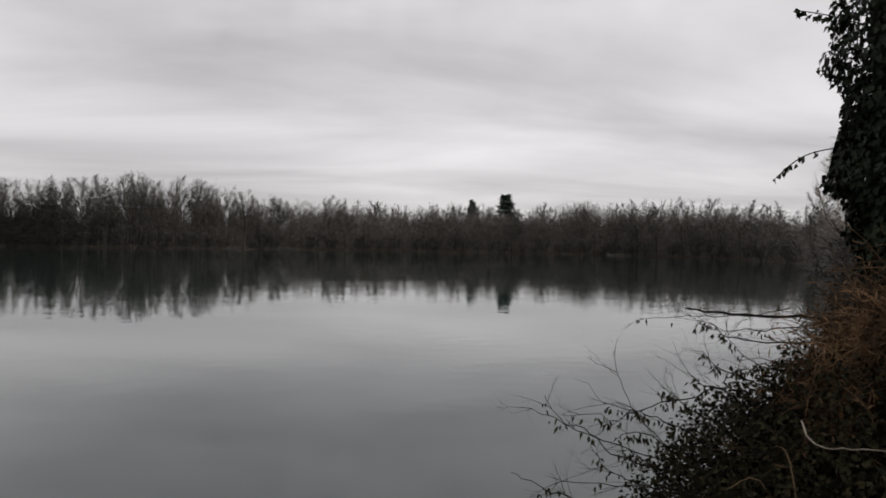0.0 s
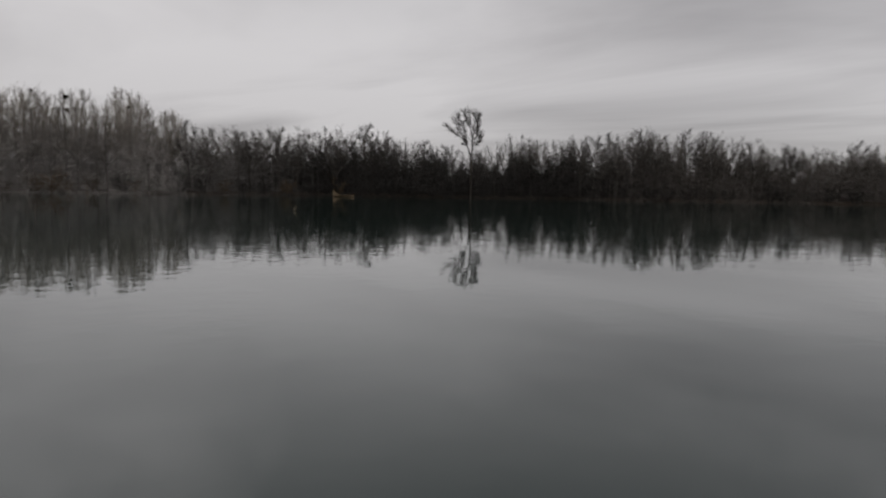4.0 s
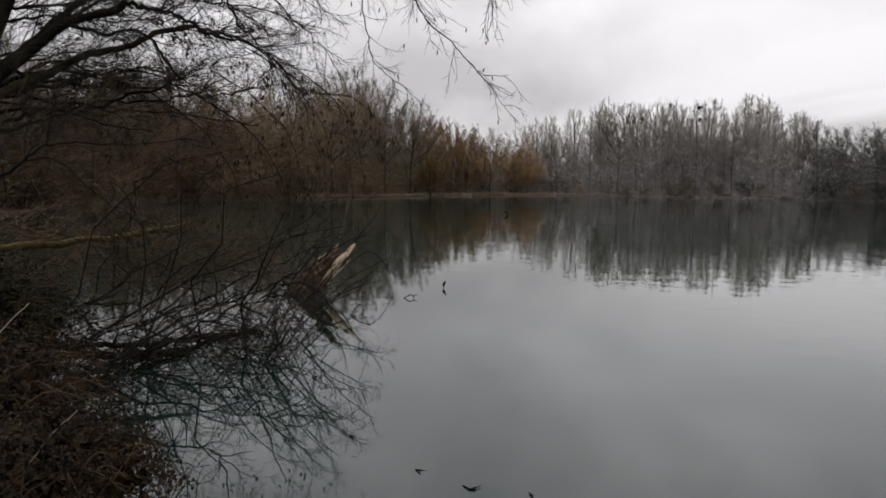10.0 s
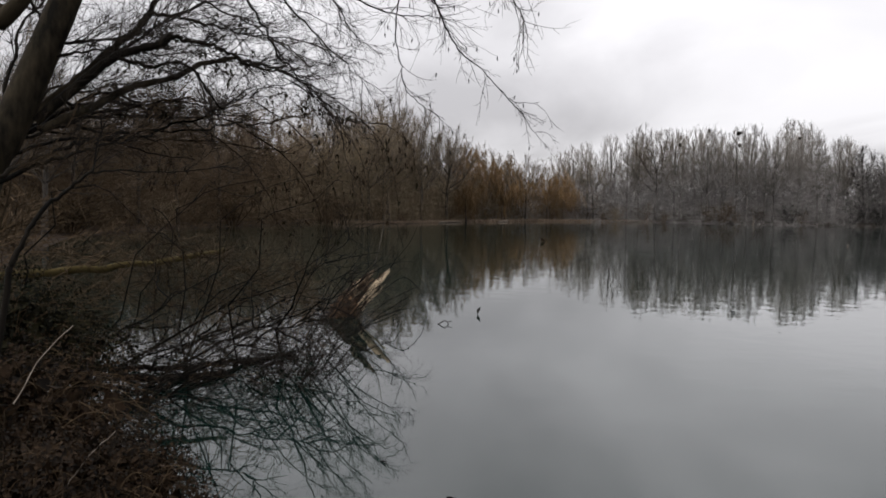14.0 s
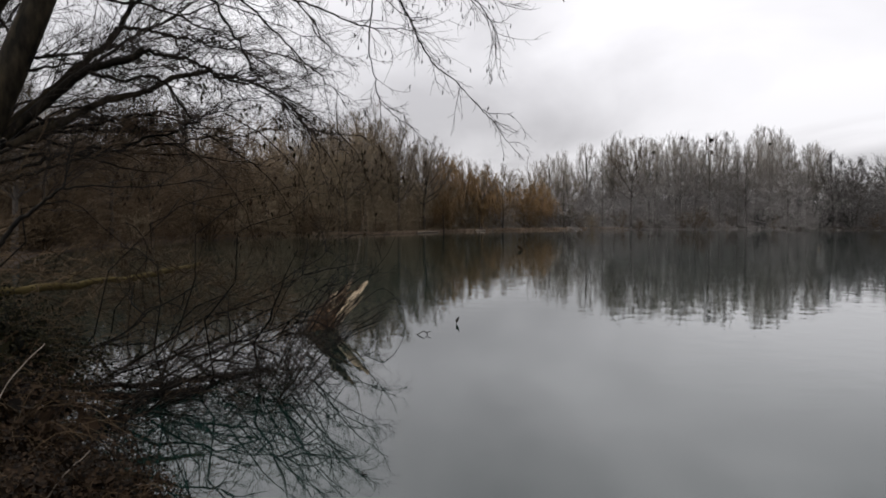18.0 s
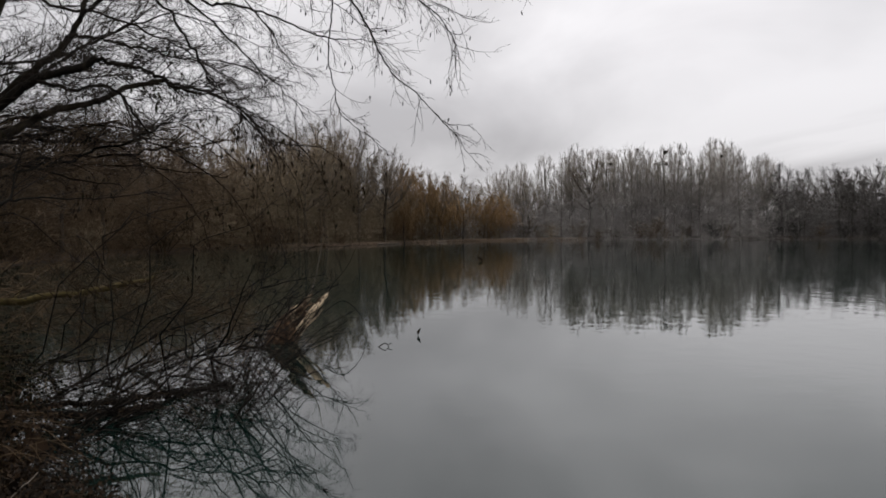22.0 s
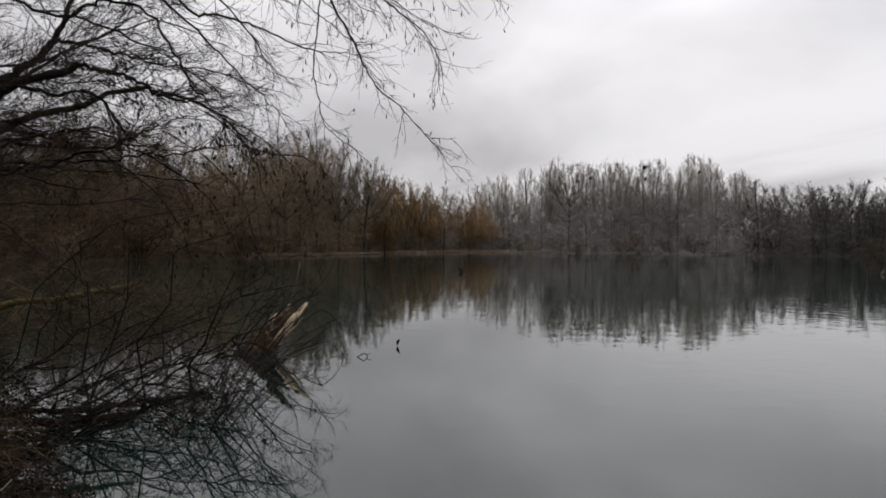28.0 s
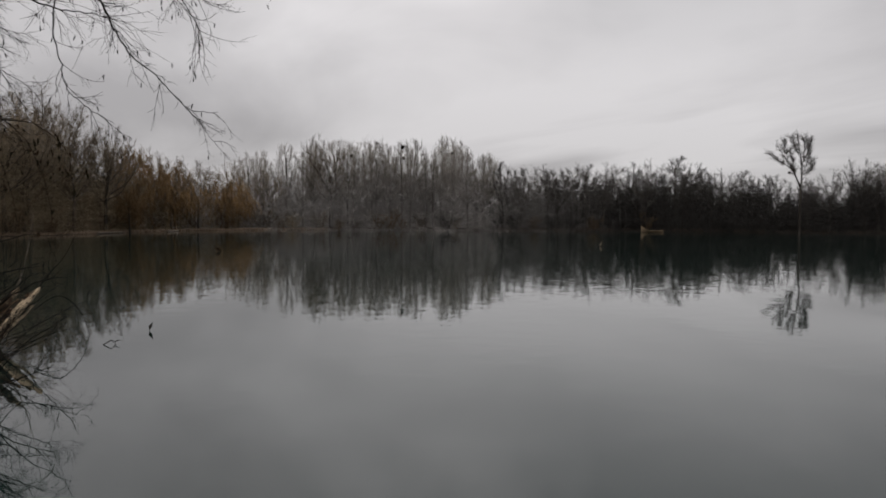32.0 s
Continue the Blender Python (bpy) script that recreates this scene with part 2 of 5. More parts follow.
M_FERN = material("dead_bracken", (0.045, 0.027, 0.015), (0.165, 0.098, 0.050), scale=6, coarse=1.5, bump=0)
M_PALE = material("barkless_pale_wood", (0.16, 0.12, 0.085), (0.46, 0.38, 0.28), scale=10, coarse=3, bump=0.6, depth=0.01, stretch=(1, 1, 0.2))
M_MOSS = material("mossy_bark", (0.010, 0.008, 0.005), (0.080, 0.061, 0.023), scale=14, coarse=2, bump=0.6, depth=0.015)
M_GRASS = material("dry_shore_grass", (0.085, 0.062, 0.044), (0.21, 0.155, 0.11), scale=2, coarse=0.3, bump=0)
M_BOAT = material("tan_boat_wood", (0.15, 0.112, 0.072), (0.26, 0.195, 0.128), rough=0.6, scale=5, coarse=1, bump=0.2, stretch=(0.2, 1, 1))


# ---------------------------------------------------------------- building helpers
def spot(az, dist, z):
    """A place by its bearing from the standing point (degrees to the left of +y), distance and height."""
    return Vector((-math.sin(radians(az)) * dist, math.cos(radians(az)) * dist, z))


class Shape:
    """Gathers tubes, leaves and the like as one mesh."""

    def __init__(self):
        self.v, self.f = [], []

    def tube(self, pts, radii, sides=3):
        v, f = self.v, self.f
        prev = None
        up = Vector((0.31, 0.17, 0.93))
        last = len(pts) - 1
        for i, p in enumerate(pts):
            d = (pts[min(i + 1, last)] - pts[max(i - 1, 0)])
            a = d.cross(up)
            if a.length < 1e-6:
                a = d.cross(Vector((1, 0, 0)))
            a.normalize()
            b = d.cross(a).normalized()
            r = radii[i]
            start = len(v)
            if r < 1e-4:
                v.append(tuple(p))
                f.extend((prev + k, prev + (k + 1) % sides, start) for k in range(sides))
                return
            for k in range(sides):
                t = 2 * math.pi * k / sides
                v.append(tuple(p + a * (r * math.cos(t)) + b * (r * math.sin(t))))
            if prev is not None:
                f.extend((prev + k, prev + (k + 1) % sides, start + (k + 1) % sides, start + k) for k in range(sides))
            prev = start
        f.append(tuple(range(prev, prev + sides)))

    def leaf(self, p, d, n, length, width):
        """A folded leaf from p along d, n its upper side."""
        side = d.cross(n)
        if side.length < 1e-6:
            return
        side.normalize()
        n = side.cross(d).normalized()
        s = len(self.v)
        mid, tip = p + d * (length * 0.45), p + d * length - n * (length * 0.12)
        for q in (p, mid + side * (width / 2) + n * (width * 0.18), tip, mid - side * (width / 2) + n * (width * 0.18), mid - n * (width * 0.05)):
            self.v.append(tuple(q))
        self.f.extend(((s, s + 4, s + 1), (s + 1, s + 4, s + 2), (s, s + 3, s + 4), (s + 3, s + 2, s + 4)))

    def blade(self, p, q, side):
        """A twig too slim to show its roundness, from p to its tip q."""
        s = len(self.v)
        self.v.extend((tuple(p - side), tuple(p + side), tuple(q)))
        self.f.append((s, s + 1, s + 2))

    def blob(self, p, r, rng, rough=0.25, squash=1.0):
        bm = bmesh.new()
        bmesh.ops.create_icosphere(bm, subdivisions=2, radius=r)
        s = len(self.v)
        for q in bm.verts:
            k = 1 + rng.uniform(-rough, rough)
            self.v.append((p[0] + q.co.x * k, p[1] + q.co.y * k, p[2] + q.co.z * k * squash))
        self.f.extend(tuple(s + x.index for x in face.verts) for face in bm.faces)
        bm.free()

    def mesh(self, name, mat, smooth=True):
        me = bpy.data.meshes.new(name)
        me.from_pydata(self.v, [], self.f)
        me.materials.append(mat)
        if smooth:
            me.polygons.foreach_set("use_smooth", [True] * len(me.polygons))
        me.update()
        return me


def part(name, shape, mat, parent, label="", smooth=True):
    ob = new(name, shape.mesh(name, mat, smooth))
    ob.parent = parent
    if label:
        tagged(ob, label)
    return ob


def thing(name, base, label, category, group="", kind=""):
    ob = new(name)
    ob.empty_display_size = 0.2
    ob.location = base
    return tagged(ob, label, category, group, kind)


def unit(rng, flatness=1.0):
    return Vector((rng.gauss(0, 1), rng.gauss(0, 1), rng.gauss(0, 1) * flatness)).normalized()


def course(rng, p, d, length, steps, wiggle, rise=0.0):
    """A wandering line from p along d; rise bends it up (or down)."""
    pts, d = [p.copy()], d.normalized()
    for _ in range(steps):
        d = (d + unit(rng) * wiggle + Vector((0, 0, rise))).normalized()
        pts.append(pts[-1] + d * (length / steps))
    return pts


def along(pts, t):
    k = t * (len(pts) - 1)
    i = min(int(k), len(pts) - 2)
    return pts[i].lerp(pts[i + 1], k - i), (pts[i + 1] - pts[i]).normalized()


def sprout(rng, d, angle, flat=1.0):
    """A direction that leaves d by the angle, to a random side."""
    side = d.cross(unit(rng, flat))
    if side.length < 1e-5:
        side = Vector((1, 0, 0))
    return (Matrix.Rotation(radians(angle), 3, side.normalized()) @ d).normalized()


def smooth_line(pts, n=4):
    """More points on a soft curve through the given ones."""
    outp = []
    for i in range(len(pts) - 1):
        a, b = pts[max(i - 1, 0)], pts[i]
        c, d = pts[i + 1], pts[min(i + 2, len(pts) - 1)]
        for k in range(n):
            t = k / n
            outp.append(0.5 * ((2 * b) + (c - a) * t + (2 * a - 5 * b + 4 * c - d) * t * t + (3 * b - a - 3 * c + d) * t ** 3))
    outp.append(pts[-1].copy())
    return outp


# ---------------------------------------------------------------- lake and ground
# The shore, as bearing and distance from the standing point
FAR_SHORE = [(116, 60), (108, 80), (100, 96), (92, 106), (88, 118), (85, 130), (82, 138), (79, 146), (75, 152), (71, 151),
             (64, 150), (55, 146), (45, 150), (35, 150), (28, 157), (20, 165), (10, 180), (0, 192), (-9, 206), (-18, 216),
             (-26, 192), (-31, 150), (-33, 100), (-34, 60)]
NEAR_SHORE = [(16, 23), (6.8, 10), (4.2, 6.4), (3.0, 4.4), (2.0, 3.0), (1.0, 2.0), (0.0, 1.6), (-1.6, 0.9), (-3.2, -0.3), (-4.3, -1.5),
              (-5.4, -2.3), (-6.6, -3.4), (-8.4, -5.2), (-11.5, -7.6), (-18, -11.5), (-32, -18)]
SHORE = np.array([spot(a, d, 0)[:2] for a, d in FAR_SHORE] + NEAR_SHORE)


SHORE_EDGES = [(tuple(map(float, p)), tuple(map(float, q))) for p, q in zip(SHORE, np.roll(SHORE, -1, 0))]


def shore_distance(xy):
    """Metres from the shore for each place, positive on land."""
    a, b = SHORE, np.roll(SHORE, -1, 0)
    best, inside = np.full(len(xy), 1e9), np.zeros(len(xy), bool)
    for p, q in zip(a, b):
        e = q - p
        t = np.clip(((xy - p) @ e) / (e @ e), 0, 1)
        best = np.minimum(best, np.hypot(*(xy - p - t[:, None] * e).T))
        cross = ((p[1] > xy[:, 1]) != (q[1] > xy[:, 1])) & (xy[:, 0] < e[0] * (xy[:, 1] - p[1]) / (e[1] + 1e-12) + p[0])
        inside ^= cross
    return np.where(inside, -best, best)


def ground_height(xy):
    s = shore_distance(xy)
    near = np.exp(-np.hypot(xy[:, 0], xy[:, 1]) / 25)
    land = (0.10 + 0.65 * near) * np.clip(s / 1.2, 0, 1) ** 0.7 + 0.6 * (1 - near) * np.clip(s / 9, 0, 1) + 0.02
    rough = 0.05 * np.sin(xy[:, 0] * 2.1 + 1.3 * np.sin(xy[:, 1] * 1.7)) * np.clip(s, 0, 1)
    bed = -np.clip(-s * 0.35, 0.02, 2.2)
    return np.where(s > 0, land + rough, bed)


def axis(lo, hi):
    out_steps, x, step = [], 0.0, 0.3
    while x < hi:
        out_steps.append(x)
        x += step
        step = min(step * (1.0 if x < 9 else 1.06), 400) if x < 20 or x > 260 else min(step * 1.08, 8.0)
    neg, x, step = [], -0.3, 0.3
    while x > lo:
        neg.append(x)
        x -= step
        step = min(step * (1.0 if x > -9 else 1.06), 400) if x > -20 or x < -260 else min(step * 1.08, 8.0)
    return np.array(neg[::-1] + out_steps + [hi])


gx, gy = axis(-2500, 2500), axis(-2500, 2500)
X, Y = np.meshgrid(gx, gy)
flat_xy = np.stack([X.ravel(), Y.ravel()], 1)
gz = ground_height(flat_xy)
w = len(gx)
faces = [(j * w + i, j * w + i + 1, (j + 1) * w + i + 1, (j + 1) * w + i) for j in range(len(gy) - 1) for i in range(w - 1)]
me = bpy.data.meshes.new("ground")
me.from_pydata(np.column_stack([flat_xy, gz]).tolist(), [], faces)
me.materials.append(M_SOIL)
me.polygons.foreach_set("use_smooth", [True] * len(faces))
ground = tagged(new("ground", me), "brown leaf-covered soil of the lake banks", "ground", kind="structure")

sheet = Shape()
sheet.v = [(-420, -260, 0), (320, -260, 0), (320, 420, 0), (-420, 420, 0)]
sheet.f = [(0, 1, 2, 3)]
water = tagged(new("water", sheet.mesh("water", M_WATER, False)), "calm grey-green lake water mirroring the overcast sky", "water", kind="structure")


def land_z(x, y):
    """Height of the ground at one place."""
    best, inside = 1e18, False
    for (px, py), (qx, qy) in SHORE_EDGES:
        ex, ey = qx - px, qy - py
        t = min(max(((x - px) * ex + (y - py) * ey) / (ex * ex + ey * ey), 0), 1)
        best = min(best, (x - px - t * ex) ** 2 + (y - py - t * ey) ** 2)
        if (py > y) != (qy > y) and x < ex * (y - py) / ey + px:
            inside = not inside
    s = math.sqrt(best)
    if inside:
        return -min(max(s * 0.35, 0.02), 2.2)
    near = math.exp(-math.hypot(x, y) / 25)
    land = (0.10 + 0.65 * near) * min(s / 1.2, 1) ** 0.7 + 0.6 * (1 - near) * min(s / 9, 1) + 0.02
    return land + 0.05 * math.sin(x * 2.1 + 1.3 * math.sin(y * 1.7)) * min(s, 1)


# ---------------------------------------------------------------- trees of the far banks
# fork and top of the trunk, crown centre, half width and half height as shares of the height; limbs, branches and twigs
FORMS = {"poplar": (0.30, 0.80, 0.62, 0.165, 0.36, 30, 13, 14), "alder": (0.30, 0.84, 0.62, 0.22, 0.36, 18, 16, 15),
         "broad": (0.30, 0.52, 0.65, 0.29, 0.34, 16, 17, 15), "willow": (0.25, 0.50, 0.64, 0.33, 0.35, 14, 9, 5)}


def far_tree(name, seed, h, style, twig_mat, label, category):
    """A bare winter tree of h metres, standing at the origin: trunk, limbs and a rounded crown of twigs."""
    rng = random.Random(seed)
    root = thing(name, (0, 0, 0), label, category, "trees of the far bank")
    trunk, crown = Shape(), Shape()
    fork, top, mid, wide, tall, n1, n2, n3 = FORMS[style]
    r0 = h * (0.011 if style == "poplar" else 0.014)
    line = course(rng, Vector((0, 0, -0.3)), Vector((rng.uniform(-.05, .05), rng.uniform(-.05, .05), 1)), h * top, 7, 0.05)
    trunk.tube(line, [r0 * (1.25 - (1.0 if top > .8 else 0.6) * i / 7) for i in range(8)], 6)
    heart = Vector((0, 0, h * mid))
    uneven = 0.2 if style == "poplar" else 0.36

    def inside(p):
        """Whether p lies within the uneven egg of the crown."""
        v = p - heart
        u = Vector((v.x / wide, v.y / wide, v.z / tall)) / h
        far = u.length
        if far < 0.5 or style == "willow":
            return True
        return far < 1 + uneven * noise.noise(u / far * 1.7 + Vector((seed, 0, 0))) + 0.12 * noise.noise(u / far * 5 + Vector((0, seed, 0)))

    for k in range(n1):
        # the limbs reach for places spread over an uneven egg
        z = 1 - 1.45 * (k + rng.random()) / n1
        a = k * 2.4 + rng.uniform(-.5, .5)
        flat = math.sqrt(max(0, 1 - z * z))
        u = Vector((math.cos(a) * flat, math.sin(a) * flat, z))
        lump = 1 + uneven * noise.noise(u * 1.7 + Vector((seed, 0, 0)))
        end = heart + Vector((u.x * wide, u.y * wide, u.z * tall)) * (h * lump * rng.uniform(.78, .97))
        reach = math.hypot(end.x, end.y)
        drop = reach * (2.6 if style == "poplar" else 0.9) + h * 0.10
        t = min(max((end.z - drop) / (h * top), fork / top), 0.97)
        p, _d = along(line, t)
        bow = p.lerp(end, 0.5) + Vector((end.x, end.y, 0)) * (0.12 if style != "poplar" else 0.22) - Vector((0, 0, h * 0.02)) + unit(rng) * (h * 0.02)
        l1 = smooth_line([p, bow, end], 3)
        l1 = [l1[0]] + [q + unit(rng) * (h * 0.009) for q in l1[1:]]
        ln = (end - p).length
        r1 = r0 * (0.42 if style != "poplar" else 0.34) * rng.uniform(.7, 1.1)
        trunk.tube(l1, [r1 * (1 - .86 * i / 6) for i in range(7)], 4)
        for j in range(n2):
            p2, d2 = along(l1, rng.uniform(0.2, .93))
            e = sprout(rng, d2, rng.uniform(20, 62) if style != "poplar" else rng.uniform(15, 48))
            e = (e + (p2 - heart).normalized() * .25 + Vector((0, 0, .1))).normalized()
            l2 = course(rng, p2, e, h * rng.uniform(.07, .19), 2, 0.15, 0.05 if style != "willow" else -0.05)
            while not inside(l2[-1]) and (l2[-1] - p2).length > .25:
                l2 = [p2.lerp(q, .7) for q in l2]
            if style == "willow":
                crown.tube(l2, [0.026, 0.020, 0.010], 3)
            else:
                broad_side = (l2[1] - p2).cross(unit(rng)).normalized()
                crown.blade(p2, l2[1].lerp(l2[2], .5), broad_side * .022)
                crown.blade(l2[1], l2[2], broad_side * .016)
            for _ in range(n3):
                p3, d3 = along(l2, rng.uniform(0.05, .85))
                if style == "willow":
                    crown.tube(course(rng, p3, Vector((rng.uniform(-.5, .5), rng.uniform(-.5, .5), -0.4)), rng.uniform(0.22, 0.42) * h, 3, 0.08, -0.5), [0.032, 0.028, 0.022, 0.0], 3)
                    continue
                q = sprout(rng, d3, rng.uniform(15, 60) if style != "poplar" else rng.uniform(12, 46))
                q.z += 0.05 if style != "poplar" else 0.25
                q = p3 + q.normalized() * (h * rng.uniform(.035, .08))
                if not inside(q):
                    q = p3.lerp(q, rng.uniform(.3, .7))
                crown.blade(p3, q, (q - p3).cross(unit(rng)).normalized() * rng.uniform(.006, .015))
    part("trunk", trunk, M_BARK if style == "poplar" else M_TRUNK, root)
    part("crown", crown, twig_mat, root, "spray of fine leafless twigs")
    return root


def conifer(name, seed, h):
    rng = random.Random(seed)
    root = thing(name, (0, 0, 0), "dark evergreen conifer rising over the bare woods", "tree", "conifers")
    trunk, crown = Shape(), Shape()
    trunk.tube([Vector((0, 0, -0.3)), Vector((0.1, 0, h * .5)), Vector((0, 0, h))], [h * .016, h * .01, 0.02], 6)
    for k in range(56):
        u = k / 56
        z = h * (0.35 + 0.65 * u)
        for _ in range(2):
            a = rng.uniform(0, 6.28)
            ln = h * (0.17 * (1 - u) ** 0.85 * (0.55 + 0.45 * min(1, u * 5)) + 0.012) * rng.uniform(0.6, 1.25)
            pts = course(rng, Vector((0, 0, z)), Vector((math.cos(a), math.sin(a), -0.15)), ln, 3, 0.08, 0.05)
            trunk.tube(pts, [0.06, 0.045, 0.03, 0.015], 3)
            for _n in range(20):
                p, d = along(pts, rng.uniform(0.15, 1))
                e = (d + unit(rng) * 0.9).normalized()
                crown.leaf(p, e, Vector((0, 0, 1)), rng.uniform(0.6, 1.2), 0.42)
    part("trunk", trunk, M_DARK_BARK, root)
    part("crown", crown, M_NEEDLE, root, "dark green needle sprays")
    return root


def shrub(name, seed, h, mat, label):
    rng = random.Random(seed)
    root = thing(name, (0, 0, 0), label, "shrub", "shrubs of the far bank")
    stems, twigs = Shape(), Shape()
    for k in range(11):
        a = rng.uniform(0, 6.28)
        lean = rng.uniform(0.1, 0.8)
        pts = course(rng, Vector((math.cos(a) * .3, math.sin(a) * .3, -0.2)), Vector((math.cos(a) * lean, math.sin(a) * lean, 1)), h * rng.uniform(.6, 1), 4, 0.12)
        stems.tube(pts, [0.05, 0.042, 0.034, 0.024, 0.01], 3)
        for j in range(9):
            p, d = along(pts, rng.uniform(0.12, 1))
            l2 = course(rng, p, sprout(rng, d, rng.uniform(20, 65)), h * rng.uniform(.15, .35), 2, 0.2)
            wide_side = (l2[1] - p).cross(unit(rng)).normalized()
            twigs.blade(p, l2[1].lerp(l2[2], .5), wide_side * .028)
            twigs.blade(l2[1], l2[2], wide_side * .02)
            for _ in range(6):
                p3, d3 = along(l2, rng.uniform(.1, 1))
                tip = p3 + sprout(rng, d3, 40) * rng.uniform(.3, .9)
                twigs.blade(p3, tip, (tip - p3).cross(unit(rng)).normalized() * 0.026)
    part("stem", stems, mat, root)
    part("crown", twigs, mat, root)
    return root


TREES = {
    "poplar": [far_tree("poplar_tree", 11 + i, 18, "poplar", M_POPLAR, "tall slender leafless poplar with pale upright branches", "tree") for i in range(4)],
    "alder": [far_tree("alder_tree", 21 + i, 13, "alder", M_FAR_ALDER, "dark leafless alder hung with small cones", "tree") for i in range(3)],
    "broad": [far_tree("broadleaf_tree", 31 + i, 14, "broad", M_TWIG, "bare spreading broadleaf tree with a rounded crown", "tree") for i in range(4)],
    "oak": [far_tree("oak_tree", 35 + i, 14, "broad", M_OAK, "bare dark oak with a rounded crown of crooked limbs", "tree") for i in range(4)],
    "willow": [far_tree("willow_tree", 41 + i, 11, "willow", M_WILLOW, "weeping willow with ochre hanging twigs", "tree") for i in range(2)],
    "conifer": [conifer("conifer_tree", 51, 16)],
}
NOMINAL = {"poplar": 18, "alder": 13, "broad": 14, "oak": 14, "willow": 11, "conifer": 16}
SHRUBS = [shrub("bare_shrub", 61 + i, 4.0, (M_BRUSH, M_OLIVE_BRUSH, M_RUSSET, M_BROWN_BRUSH)[i], "leafless brown shrub at the water's edge") for i in range(4)]
DARK_SHRUBS = [shrub("bare_shrub", 65 + i, 4.0, M_DARK_BRUSH, "dark leafless shrub at the water's edge") for i in range(2)]
unused = {id(o): o for kind in TREES.values() for o in kind} | {id(o): o for o in SHRUBS + DARK_SHRUBS}


def plant(proto, az, dist, scale, turn, wide=1.0):
    p = spot(az, dist, 0)
    p.z = land_z(p.x, p.y)
    m = Matrix.Translation(p) @ pose(0, 0, 0, 0, 0, turn) @ Matrix.Diagonal((scale * wide, scale * wide, scale, 1))
    if id(proto) in unused:
        del unused[id(proto)]
        proto.matrix_basis = m
        proto.scale = (1, 1, 1)
        proto.matrix_basis = Matrix.Translation(p) @ pose(0, 0, 0, 0, 0, turn)
        return proto
    return copy_thing(proto, m)


def bank(az):
    """Distance of the far shore at a bearing."""
    a = [q[0] for q in FAR_SHORE][::-1]
    return float(np.interp(az, a, [q[1] for q in FAR_SHORE][::-1]))


# Elevation of the tree tops by bearing, degrees
SKYLINE = [(-40, 5.5), (-36, 4.6), (-34, 4.2), (-31, 3.2), (-28, 3.4), (-24, 3.6), (-20, 3.6), (-14, 3.4), (-11, 3.0), (-7, 3.1), (-2, 3.2),
           (0, 2.9), (5, 3.3), (9, 3.0), (11, 3.7), (13, 4.2), (15, 4.3), (19, 4.5), (20.3, 5.1), (22, 4.4), (24, 3.8), (26, 4.4),
           (29, 4.0), (31, 4.2), (33, 3.2), (36, 3.5), (39, 3.6), (41, 4.1), (43, 4.7), (46, 4.2), (49, 4.3), (52, 4.0), (55, 4.1),
           (57, 5.0), (59, 5.7), (61, 6.3), (63, 6.6), (69, 6.6), (72, 6.2), (75, 5.5), (77, 4.9), (80, 4.1), (83, 4.5), (85, 4.9),
           (87, 6.1), (89, 7.2), (91, 8.2), (93, 8.8), (96, 7.8), (100, 7.8), (108, 8.4), (114, 8.6), (122, 9.2)]


def skyline(az):
    return float(np.interp(az, [q[0] for q in SKYLINE], [q[1] for q in SKYLINE]))


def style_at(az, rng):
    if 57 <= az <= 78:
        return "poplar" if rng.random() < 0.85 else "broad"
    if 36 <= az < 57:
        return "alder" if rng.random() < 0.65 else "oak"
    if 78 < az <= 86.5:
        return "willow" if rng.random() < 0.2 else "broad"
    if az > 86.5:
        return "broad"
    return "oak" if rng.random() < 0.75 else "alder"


rng = random.Random(5)
az = -41.0
while az < 122:
    d0 = bank(az)
    for row, (back_off, k) in enumerate(((6, 0.96), (13, 1.06), (24, 1.06))):
        a = az + rng.uniform(-0.7, 0.7) + row * 0.5
        if 33.2 < a < 37.2 and row < 2:
            k *= 0.95
        d = d0 + back_off + rng.uniform(-2.5, 2.5)
        h = (2.4 + d * math.tan(radians(skyline(a)))) * k * 1.04 * (rng.uniform(0.86, 1.08) if a > 8 else rng.uniform(0.93, 1.02))
        h = min(h, (2.4 + d * math.tan(radians(skyline(a)))) * 1.09)
        style = style_at(a, rng)
        if row == 2 and (rng.random() < (0.35 if a > 36 else 0.75) or (56 < a < 79 and rng.random() < 0.5)):
            continue
        if row == 2 and style == "willow":
            style = "broad"
        plant(rng.choice(TREES[style]), a, d, h / NOMINAL[style], rng.uniform(0, 360), rng.uniform(0.85, 1.15))
    az += 150 / d0 * (1.5 if 57 < az < 78 else 1.75)

for a, el, dd, wide in ((-6.2, 3.7, 222, 1.25), (-9.0, 4.0, 221, 1.5)):
    plant(TREES["conifer"][0], a, dd, (2.4 + dd * math.tan(radians(el))) / 16, a * 40, wide)
plant(TREES["willow"][0], 82.8, 140, (2.4 + 140 * math.tan(radians(4.5))) / 11, 20, 1.15)
plant(TREES["willow"][1], 86.0, 126, 0.75, 80, 1.0)
for ob in list(unused.values()):
    if ob in SHRUBS or ob in DARK_SHRUBS:
        continue
    plant(ob, 70 + len(unused), 178, 1, 0)

az = -40.0
while az < 121:
    d0 = bank(az)
    s = rng.uniform(0.55, 1.35)
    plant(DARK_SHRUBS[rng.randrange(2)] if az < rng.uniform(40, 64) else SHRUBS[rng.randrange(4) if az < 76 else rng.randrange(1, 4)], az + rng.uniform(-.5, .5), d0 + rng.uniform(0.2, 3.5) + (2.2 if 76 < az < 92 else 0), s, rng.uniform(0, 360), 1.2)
    az += 150 / d0 * 1.5

